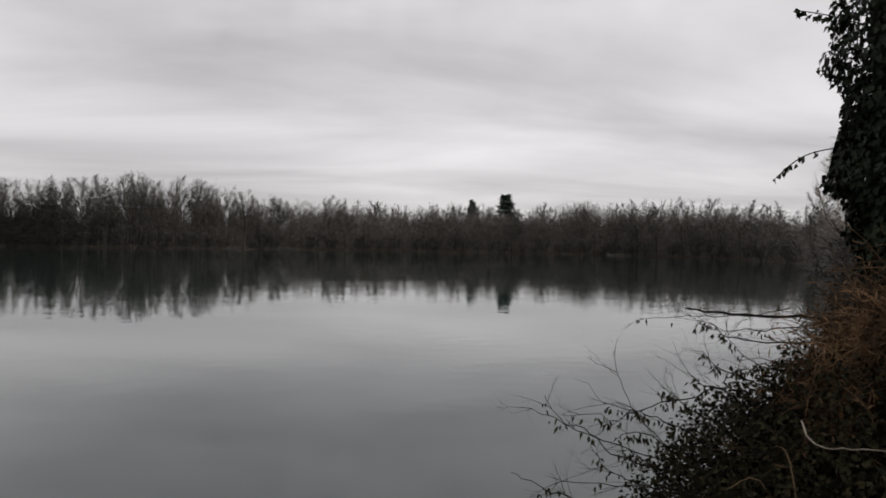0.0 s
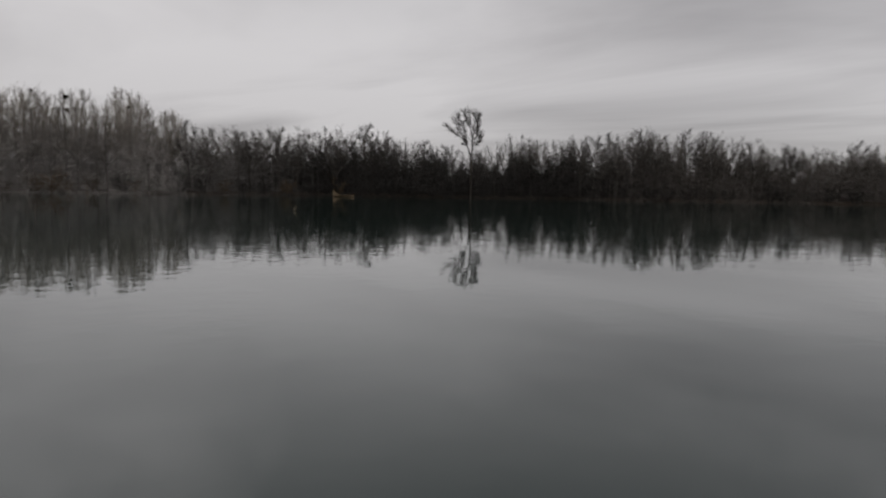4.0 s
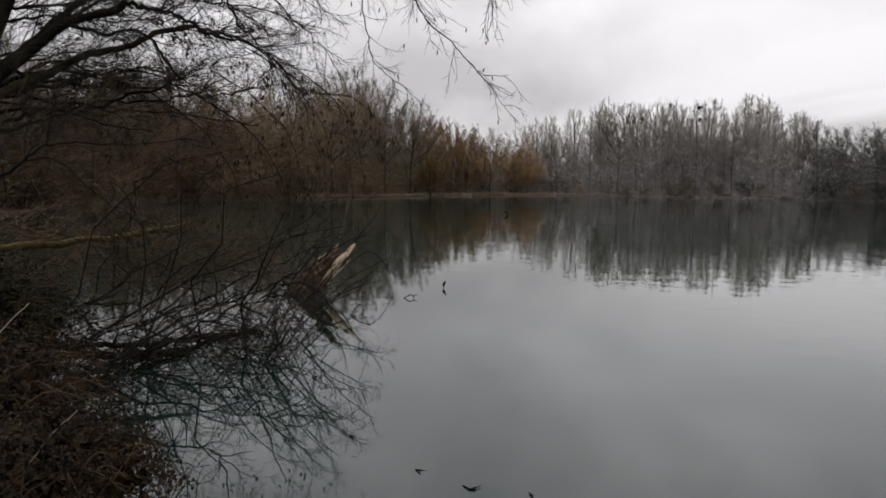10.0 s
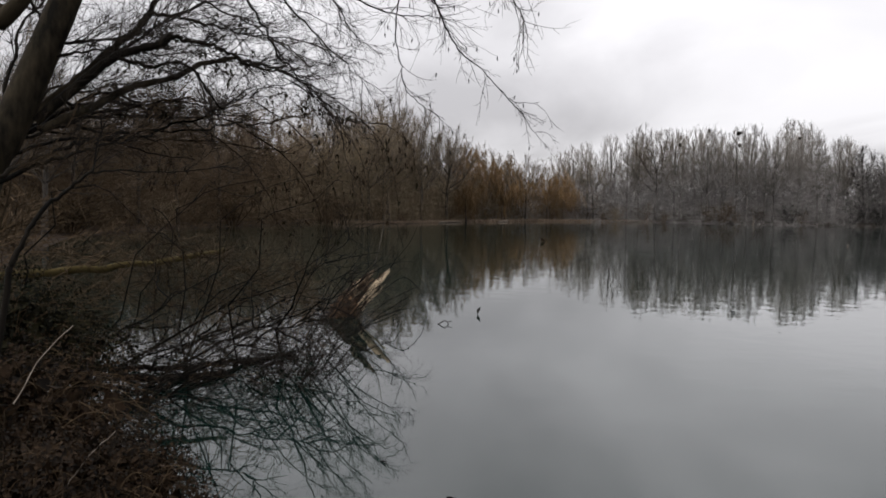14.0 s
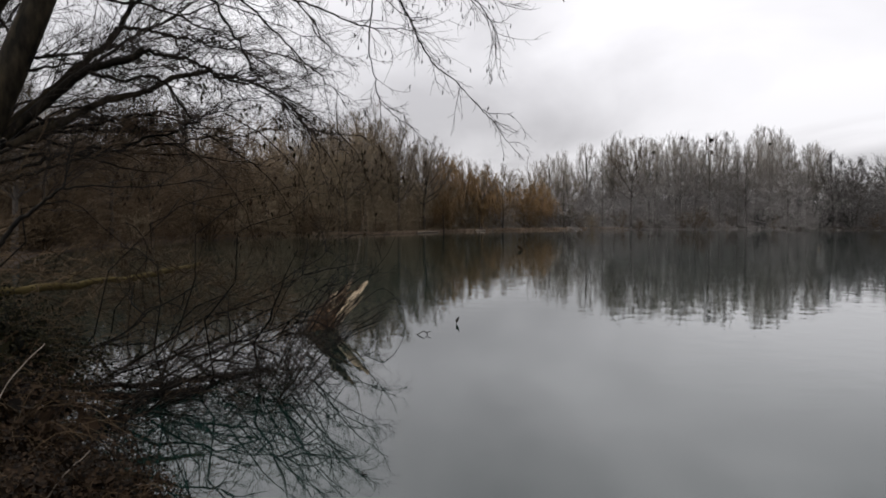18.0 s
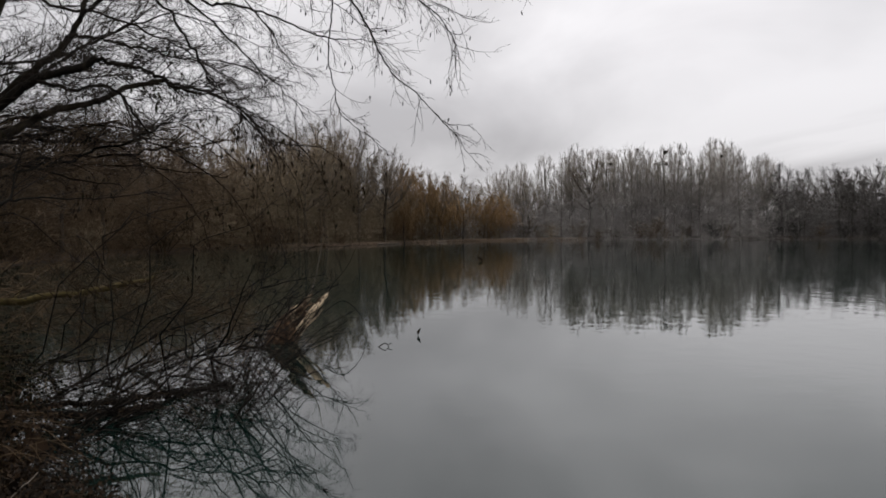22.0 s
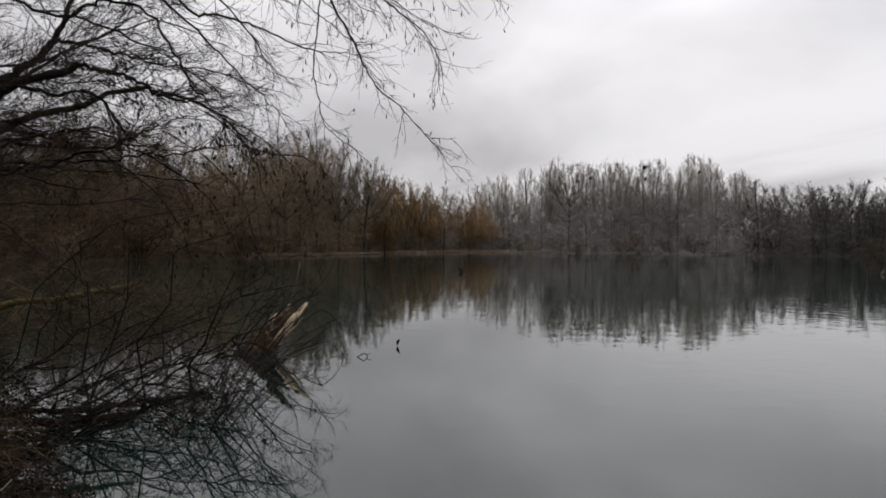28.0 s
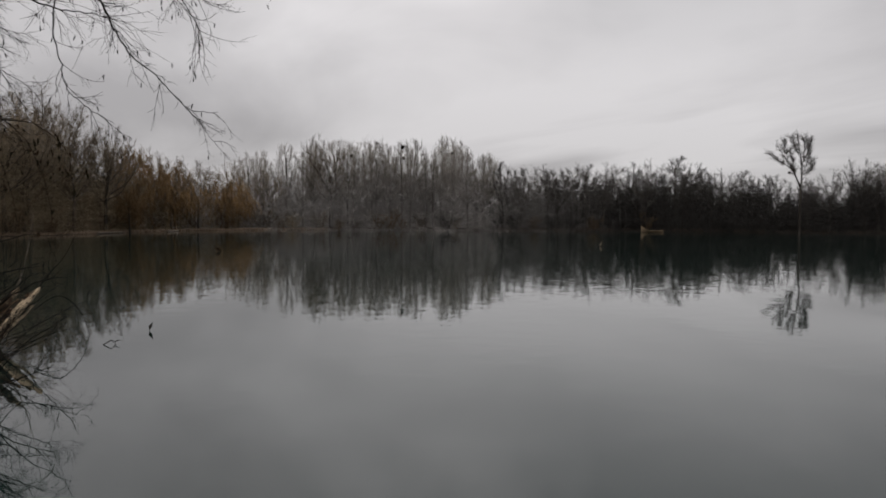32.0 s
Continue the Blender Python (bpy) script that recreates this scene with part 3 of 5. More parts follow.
# shrubs and trees of the two near arms of the bank
for _ in range(64):
    a, d = rng.uniform(112, 124), rng.uniform(17, 84)
    p = spot(a, d, 0)
    if land_z(p.x, p.y) > 0.1:
        plant(SHRUBS[2], a, d, rng.uniform(.5, 1.0), rng.uniform(0, 360), 1.3)
for a, d, s in ((121, 34, .8), (118, 52, .9), (122, 60, 1.0), (115.5, 74, .95), (113, 86, 1.0)):
    plant(TREES["broad"][int(d) % 4], a, d, s, d * 7)
for _ in range(26):
    a, d = rng.uniform(-44, -34.8), rng.uniform(24, 75)
    p = spot(a, d, 0)
    if land_z(p.x, p.y) > 0.1:
        plant(DARK_SHRUBS[rng.randrange(2)], a, d, rng.uniform(.45, .9), rng.uniform(0, 360), 1.3)

# The undergrowth behind the shrubs: slender shoots, too many to count
N_SHOOTS = 600000
dice = np.random.RandomState(7)
grid_az = np.linspace(-42, 124, 400)
grid_d = np.interp(grid_az, [q[0] for q in FAR_SHORE][::-1], [q[1] for q in FAR_SHORE][::-1])
weight = grid_d * np.where(grid_az > 90, 1.9, 1.0)
pick = np.interp(dice.rand(N_SHOOTS), np.concatenate([[0], np.cumsum((weight[1:] + weight[:-1]) / 2) / np.sum((weight[1:] + weight[:-1]) / 2)]), grid_az)
shore_d = np.interp(pick, grid_az, grid_d)
fill = np.where((pick > 57) & (pick < 78), 0.62, np.where((pick > 36) & (pick < 57), 0.90, np.where(pick < 8, 0.93, np.where(pick < 36, 0.80, np.where(pick > 90, 0.84, 0.68)))))
swing = 1 + np.where(pick < 8, 0.3, np.where(pick > 88, 0.35, 1.0)) * (0.17 * np.sin(pick * 1.7 + 1) + 0.13 * np.sin(pick * 4.3 + 2) + 0.09 * np.sin(pick * 9.1))
crest = (2.4 + (shore_d + 15) * np.tan(np.radians(np.interp(pick, [q[0] for q in SKYLINE], [q[1] for q in SKYLINE])))) * np.minimum(fill * swing, np.where(pick < 8, 0.99, 0.93))
rise_z = crest * dice.rand(N_SHOOTS) ** np.where(pick > 92, 0.85, np.where(pick < 8, 0.72, 1.05)) * dice.uniform(0.75, 1.04, N_SHOOTS)
dist = shore_d + np.where((pick > 76) & (pick < 92), 2.2, -0.3) + 26 * dice.rand(N_SHOOTS) ** 1.6
deep = np.clip((dist - shore_d - 3) / 23, 0, 1)
rise_z *= 1 - 0.22 * deep
foot = np.stack([-np.sin(np.radians(pick)) * dist, np.cos(np.radians(pick)) * dist, np.maximum(rise_z - 0.9, 0.02)], 1)
way = np.stack([dice.normal(0, 0.6, N_SHOOTS), dice.normal(0, 0.6, N_SHOOTS), dice.uniform(-0.2, 0.75, N_SHOOTS)], 1)
tip = foot + way * dice.uniform(0.6, 1.8, (N_SHOOTS, 1))
tip[:, 2] = np.maximum(tip[:, 2], 0.03)
side = np.cross(way, dice.normal(0, 1, (N_SHOOTS, 3)))
# stout old stems stand at the back, thin shoots towards the water
stout = (dice.uniform(0.012, 0.034, N_SHOOTS) + 0.11 * deep ** 1.2)[:, None]
side *= stout * np.clip(dist / 130, 0.65, 1)[:, None] / np.linalg.norm(side, axis=1, keepdims=True)
# crowded tall stems close the depth of the wood
stem = dice.rand(N_SHOOTS) < 0.04
foot[stem, 2] = 0
lean = np.stack([dice.normal(0, 0.5, N_SHOOTS), dice.normal(0, 0.5, N_SHOOTS), crest * dice.uniform(0.45, 0.85, N_SHOOTS)], 1)
back_off = (np.stack([-np.sin(np.radians(pick)), np.cos(np.radians(pick))], 1) * (shore_d + dice.uniform(9, 30, N_SHOOTS))[:, None])
foot[stem, :2] = back_off[stem]
tip[stem] = foot[stem] + lean[stem]
across = np.stack([np.cos(np.radians(pick)), np.sin(np.radians(pick)), np.zeros(N_SHOOTS)], 1) * dice.uniform(0.10, 0.22, (N_SHOOTS, 1))
side[stem] = across[stem]
corners = np.stack([foot - side, foot + side, tip], 1).astype(np.float32)
# Tones step by bearing; the dark stretch holds dim exposure in its colour
open_wood, mixed, east, west, near_wood = dice.uniform(15, 26, N_SHOOTS), dice.uniform(46, 53, N_SHOOTS), dice.uniform(55, 59.5, N_SHOOTS), dice.uniform(74, 87, N_SHOOTS), dice.uniform(96, 103, N_SHOOTS)
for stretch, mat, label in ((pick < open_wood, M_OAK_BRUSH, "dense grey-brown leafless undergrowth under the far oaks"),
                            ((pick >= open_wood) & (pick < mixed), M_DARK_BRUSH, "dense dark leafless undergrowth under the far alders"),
                            ((pick >= mixed) & (pick < east), M_MIXED_BRUSH, "dull grey leafless undergrowth between alders and poplars"),
                            ((pick >= east) & (pick < west), M_BRUSH, "dense mauve-grey leafless undergrowth under the far poplars"),
                            ((pick >= west) & (pick < near_wood), M_OLIVE_BRUSH, "olive-brown leafless undergrowth behind the willows"),
                            (pick >= near_wood, M_BROWN_BRUSH, "russet-brown leafless undergrowth of the nearer bank")):
    co = corners[stretch]
    n = len(co)
    me = bpy.data.meshes.new("far_thicket")
    me.vertices.add(n * 3)
    me.vertices.foreach_set("co", co.ravel())
    me.loops.add(n * 3)
    me.loops.foreach_set("vertex_index", np.arange(n * 3, dtype=np.int32))
    me.polygons.add(n)
    me.polygons.foreach_set("loop_start", np.arange(0, n * 3, 3, dtype=np.int32))
    me.materials.append(mat)
    me.update(calc_edges=True)
    tagged(new("far_thicket", me), label, "undergrowth", kind="stuff")


# ---------------------------------------------------------------- things on the far banks
def lone_tree():
    """The tall tree that stands by itself at the water's edge, forked above a long bare trunk."""
    rng = random.Random(71)
    d0 = 150.5
    base = spot(34.05, d0, 0)
    base.z = land_z(base.x, base.y)
    root = thing("lone_poplar_tree", base, "lone tall forked tree with a long bare trunk", "tree")
    right, up = Vector((math.cos(radians(34.05)), math.sin(radians(34.05)), 0)), Vector((0, 0, 1))
    trunk, crown = Shape(), Shape()
    fork = up * 9.0
    deep = Vector((-right.y, right.x, 0))
    trunk.tube([up * -0.4, right * -0.05 + up * 4, fork], [0.25, 0.22, 0.19], 8)
    stems = [
        ([(0, 9.0), (-0.9, 10.9), (-1.8, 12.7), (-3.4, 15.0), (-5.2, 17.7)], .17),
        ([(-1.8, 12.7), (-3.6, 13.9), (-5.2, 14.9), (-6.6, 16.0)], .09),
        ([(-2.6, 13.8), (-3.0, 15.4), (-3.6, 17.0), (-3.7, 18.2)], .08),
        ([(-0.9, 10.9), (-1.6, 13.2), (-2.0, 15.0), (-2.4, 16.6)], .07),
        ([(0, 9.0), (0.2, 11.5), (0.0, 14.5), (-0.5, 17.0), (-1.1, 19.4)], .16),
        ([(0.1, 12.5), (0.5, 15.0), (0.6, 17.2), (0.5, 18.9)], .08),
        ([(0.0, 14.5), (-0.8, 16.0), (-1.6, 17.6), (-2.1, 18.7)], .06),
        ([(0.2, 11.5), (1.0, 13.4), (1.4, 15.2), (1.5, 16.8)], .06),
        ([(0.1, 10.2), (1.3, 11.8), (2.0, 13.0), (2.3, 14.2)], .05),
        ([(0.4, 14.2), (1.2, 15.8), (1.6, 17.2), (1.7, 18.0)], .05),
    ]
    for places, r in stems:
        lean = rng.uniform(-1.6, 1.6)
        n = len(places) - 1
        line = smooth_line([right * (a * 0.84) + up * (9 + (z - 9) * 0.97) + deep * (lean * k / n) for k, (a, z) in enumerate(places)], 3)
        trunk.tube(line, [r * (1 - 0.8 * k / (len(line) - 1)) for k in range(len(line))], 5)
        for _ in range(42):
            p, d = along(line, rng.uniform(0.2, .97))
            l2 = course(rng, p, sprout(rng, d, rng.uniform(18, 48)), rng.uniform(0.5, 1.4), 3, 0.2, 0.12)
            crown.tube(l2, [0.024, 0.019, 0.015, 0.01], 3)
            for _n in range(8):
                p3, d3 = along(l2, rng.uniform(.1, 1))
                crown.tube(course(rng, p3, sprout(rng, d3, rng.uniform(20, 45)), rng.uniform(.4, 1.15), 2, .15, .08), [0.016, 0.012, 0.0], 3)
    part("trunk", trunk, M_TRUNK, root, "long bare grey-brown trunk")
    part("crown", crown, M_OAK, root)
    for dx, z, s in ((-1.3, 12.4, 0.45), (-2.0, 11.9, 0.3)):
        nest = Shape()
        nest.blob(right * dx + up * z, s, rng, 0.3, 0.8)
        part("mistletoe", nest, M_ALDER, root, "dark round mistletoe clump")


lone_tree()


def tall_poplar(az, dist, top, clumps, seed):
    """A poplar with dark mistletoe balls in its crown."""
    rng = random.Random(seed)
    root = plant(TREES["poplar"][seed % 4], az, dist, top / 18, seed * 77)
    for dx, z, s in clumps:
        ball = Shape()
        ball.blob(Vector((dx, 0, z)), s, rng, 0.3)
        part("mistletoe", ball, M_ALDER, root, "dark round mistletoe clump")


tall_poplar(64.9, 156, 20.3, ((0.2, 16.2, .42), (0.5, 14.0, .34)), 81)
tall_poplar(69.0, 156, 20, ((0.1, 14.5, .40),), 82)
tall_poplar(60.8, 157, 18.4, ((-.2, 16.4, .3),), 83)
tall_poplar(67.0, 155, 20, ((0.3, 17.0, .26),), 84)
plant(TREES["broad"][0], 89.6, 120, 17.5 / 14, 40, 0.8)
plant(TREES["broad"][3], 88.0, 129, 15.5 / 14, 120, 0.8)
plant(TREES["oak"][1], 20.3, 172, 17.8 / 14, 30, 0.8)
plant(TREES["oak"][2], 15.1, 176, 15.6 / 14, 100, 0.8)
plant(TREES["oak"][3], 12.3, 178, 15.4 / 14, 200, 0.9)
plant(TREES["broad"][1], -37.2, 30, 8.8 / 14, 60, 0.8)
plant(TREES["broad"][0], -34.2, 58, 11.5 / 14, 60, 0.7)
plant(TREES["broad"][1], 92.9, 113, 18.2 / 14, 10, 0.9)
plant(TREES["broad"][2], 94.6, 110, 16.6 / 14, 50, 0.9)


def rowing_boat():
    base = spot(44.55, 144.3, 0.0)
    root = thing("rowing_boat", base, "tan wooden rowing boat lying at the far bank", "boat")
    root.rotation_euler = (0, 0, radians(44.55))
    n, half = 12, 2.15
    hull, inner = Shape(), Shape()
    for shape, k, lift in ((hull, 1.0, 0.0), (inner, 0.9, 0.06)):
        for i in range(n + 1):
            u = i / n * 2 - 1
            wide = 0.75 * (1 - abs(u) ** 2.6) ** 0.6 * k + 0.02
            sheer = 0.36 + 1.0 * max(-u, 0) ** 2.6 + 0.10 * max(u, 0) ** 2
            for v in (-1, -0.6, 0, 0.6, 1):
                shape.v.append((u * half * (k + 0.05 if k < 1 else 1), wide * v, (sheer if abs(v) == 1 else (-0.05 if v == 0 else 0.12)) + lift * (abs(v) < 1)))
        for i in range(n):
            for j in range(4):
                a = i * 5 + j
                shape.f.append((a, a + 5, a + 6, a + 1))
    part("hull", hull, M_BOAT, root)
    part("lining", inner, M_BOAT, root)
    for x in (-0.9, 0.5, 1.6):
        seat = Shape()
        seat.v = [(x + a, b, c) for c in (0.27, 0.31) for a, b in ((-.14, -.62), (.14, -.62), (.14, .62), (-.14, .62))]
        seat.f = [(0, 1, 2, 3), (4, 5, 6, 7), (0, 1, 5, 4), (1, 2, 6, 5), (2, 3, 7, 6), (3, 0, 4, 7)]
        part("seat", seat, M_BOAT, root, smooth=False)


rowing_boat()


def lying_log(name, pts, r, mat, label, category="log", knots=3, seed=1):
    """A fallen stem through the given places, uneven and with broken side stubs."""
    rng = random.Random(seed)
    base = pts[0]
    root = thing(name, base, label, category)
    line = [p - base for p in smooth_line(pts, 5)]
    line = [line[0]] + [p + unit(rng) * min(r * .9, .03) for p in line[1:]]
    wood = Shape()
    n = len(line)
    wood.tube(line, [r * (1 - 0.45 * i / n) * rng.uniform(0.9, 1.1) for i in range(n)], 8)
    for _ in range(knots):
        p, d = along(line, rng.uniform(0.15, 0.9))
        wood.tube(course(rng, p, sprout(rng, d, 55), r * rng.uniform(2, 6), 2, 0.2), [r * .35, r * .25, r * .12], 5)
    part("stem", wood, mat, root)
    return root


lying_log("floating_log", [spot(-7.5, 85, .03), spot(-8.3, 84.6, .05), spot(-9.0, 84.8, .03)], 0.04, M_BARK, "pale barkless log floating on the lake", seed=3)
lying_log("pale_log", [spot(-17.2, 214, .25), spot(-18.1, 213.5, .3), spot(-19.0, 214, .25)], 0.1, M_BARK, "pale fallen log at the far waterline", seed=4)
lying_log("shore_log", [spot(88.2, 117, .12), spot(87.2, 121, .15), spot(86.4, 124, .12)], 0.12, M_DRIFT, "bleached driftwood log on the far bank", seed=5)
lying_log("shore_log", [spot(83.3, 134, .12), spot(82.5, 136, .16)], 0.11, M_DRIFT, "bleached driftwood log on the far bank", seed=6)
lying_log("white_snag", [spot(63.65, 149.5, -.3), spot(63.6, 149.6, 1.2), spot(63.72, 149.5, 1.7)], 0.11, M_DRIFT, "short whitish dead snag at the water's edge", "snag", 1, seed=7)
lying_log("white_snag", [spot(71.2, 151, -.2), spot(71.3, 151, 1.6), spot(71.25, 151, 2.4)], 0.06, M_DRIFT, "slim whitish dead snag at the water's edge", "snag", 1, seed=8)
lying_log("white_snag", [spot(73.4, 151.5, -.2), spot(73.3, 151.5, 1.6), spot(73.35, 151.5, 2.6)], 0.06, M_DRIFT, "slim whitish dead snag at the water's edge", "snag", 1, seed=9)

# dry grass along the orange strip of shore
rng = random.Random(12)
grass = Shape()
for _ in range(5200):
    a = rng.uniform(71, 97)
    p = spot(a, bank(a) + rng.uniform(0.0, 1.6), 0)
    p.z = max(land_z(p.x, p.y), 0.0) - 0.03
    grass.tube([p, p + Vector((rng.gauss(0, .2), rng.gauss(0, .2), rng.uniform(.15, .5)))], [0.04, 0.0], 3)
tagged(new("shore_grass", grass.mesh("shore_grass", M_GRASS)), "dry tan grass along the far waterline", "grass", kind="stuff")


# ---------------------------------------------------------------- the leaning alder
def spray(shape, rng, line, count, length, start=0.25, rise=0.0, lean=None, forks=7, r=0.008, tips=3):
    """Side shoots with twigs and twiglets along a limb. lean: where they tend to."""
    for _ in range(count):
        p, d = along(line, rng.uniform(start, 1))
        e = sprout(rng, d, rng.uniform(18, 55))
        if lean:
            e = (e + lean * rng.uniform(0.2, 0.9)).normalized()
        ln = length * rng.uniform(0.5, 1.15)
        l2 = course(rng, p, e, ln, 6, 0.17, rise)
        shape.tube(l2, [r, r * .88, r * .76, r * .64, r * .52, r * .4, r * .25], 3)
        for _n in range(forks):
            p3, d3 = along(l2, rng.uniform(.12, 1))
            l3 = course(rng, p3, sprout(rng, d3, rng.uniform(18, 52)), ln * rng.uniform(.18, .48), 3, 0.2, rise)
            shape.tube(l3, [r * .5, r * .42, r * .32, r * .2], 3)
            for _m in range(tips):
                p4, d4 = along(l3, rng.uniform(.2, 1))
                shape.tube([p4, p4 + sprout(rng, d4, 45) * rng.uniform(.06, .24)], [r * .28, r * .12], 3)


def limb(root, base, places, r0, r1, rng, count, length, lean=None, rise=0.0, start=0.25, forks=7, sides=6, r=0.008, mat=None, tips=3, crook=1.0):
    """One limb as a part, with its spray of twigs as a sub-part. Returns its line."""
    line = [p - base for p in smooth_line(places, 4)]
    jag = min(0.055, (line[-1] - line[0]).length * 0.018) * min(1, r0 / 0.02) * crook
    line = [line[0]] + [p + unit(rng) * jag for p in line[1:-1]] + [line[-1]]
    wood = Shape()
    n = len(line) - 1
    wood.tube(line, [(r0 + (r1 - r0) * i / n) * rng.uniform(.93, 1.07) for i in range(n + 1)], sides)
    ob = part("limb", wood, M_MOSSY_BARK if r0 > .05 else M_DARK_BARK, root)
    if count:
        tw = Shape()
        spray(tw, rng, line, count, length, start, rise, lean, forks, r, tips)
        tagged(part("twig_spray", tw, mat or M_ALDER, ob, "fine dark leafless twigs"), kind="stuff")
    return ob, line


rng = random.Random(90)
TOWARD_LAKE = (spot(92, 10, 0) - spot(112, 9, 0)).normalized()
base = spot(124.8, 9.2, 0)
base.z = land_z(base.x, base.y) - 0.1
alder = thing("leaning_alder_tree", base, "large leaning alder with bare dark limbs over the water", "tree")
trunk = Shape()
line = [p - base for p in smooth_line([base] + [spot(*q) for q in [(121.7, 8.99, 2.58), (120.3, 8.99, 3.08), (119.4, 8.99, 3.40), (117.8, 9.00, 4.05), (116.2, 9.00, 4.71), (114.4, 9.00, 5.51), (111.9, 9.00, 6.48)]], 4)]
trunk.tube(line, [0.22 - 0.09 * i / (len(line) - 1) for i in range(len(line))], 10)
part("trunk", trunk, M_MOSSY_BARK, alder, "thick dark mossy trunk")
trunk = Shape()
line = [p - base for p in smooth_line([base + Vector((0.1, -0.3, 0))] + [spot(*q) for q in [(121.2, 8.19, 3.97), (120.2, 8.04, 4.15), (118.9, 7.89, 4.36), (117.0, 7.75, 4.74), (113.4, 7.60, 5.32)]], 4)]
trunk.tube(line, [0.11 - 0.06 * i / (len(line) - 1) for i in range(len(line))], 8)
part("trunk", trunk, M_MOSSY_BARK, alder, "second leaning trunk")
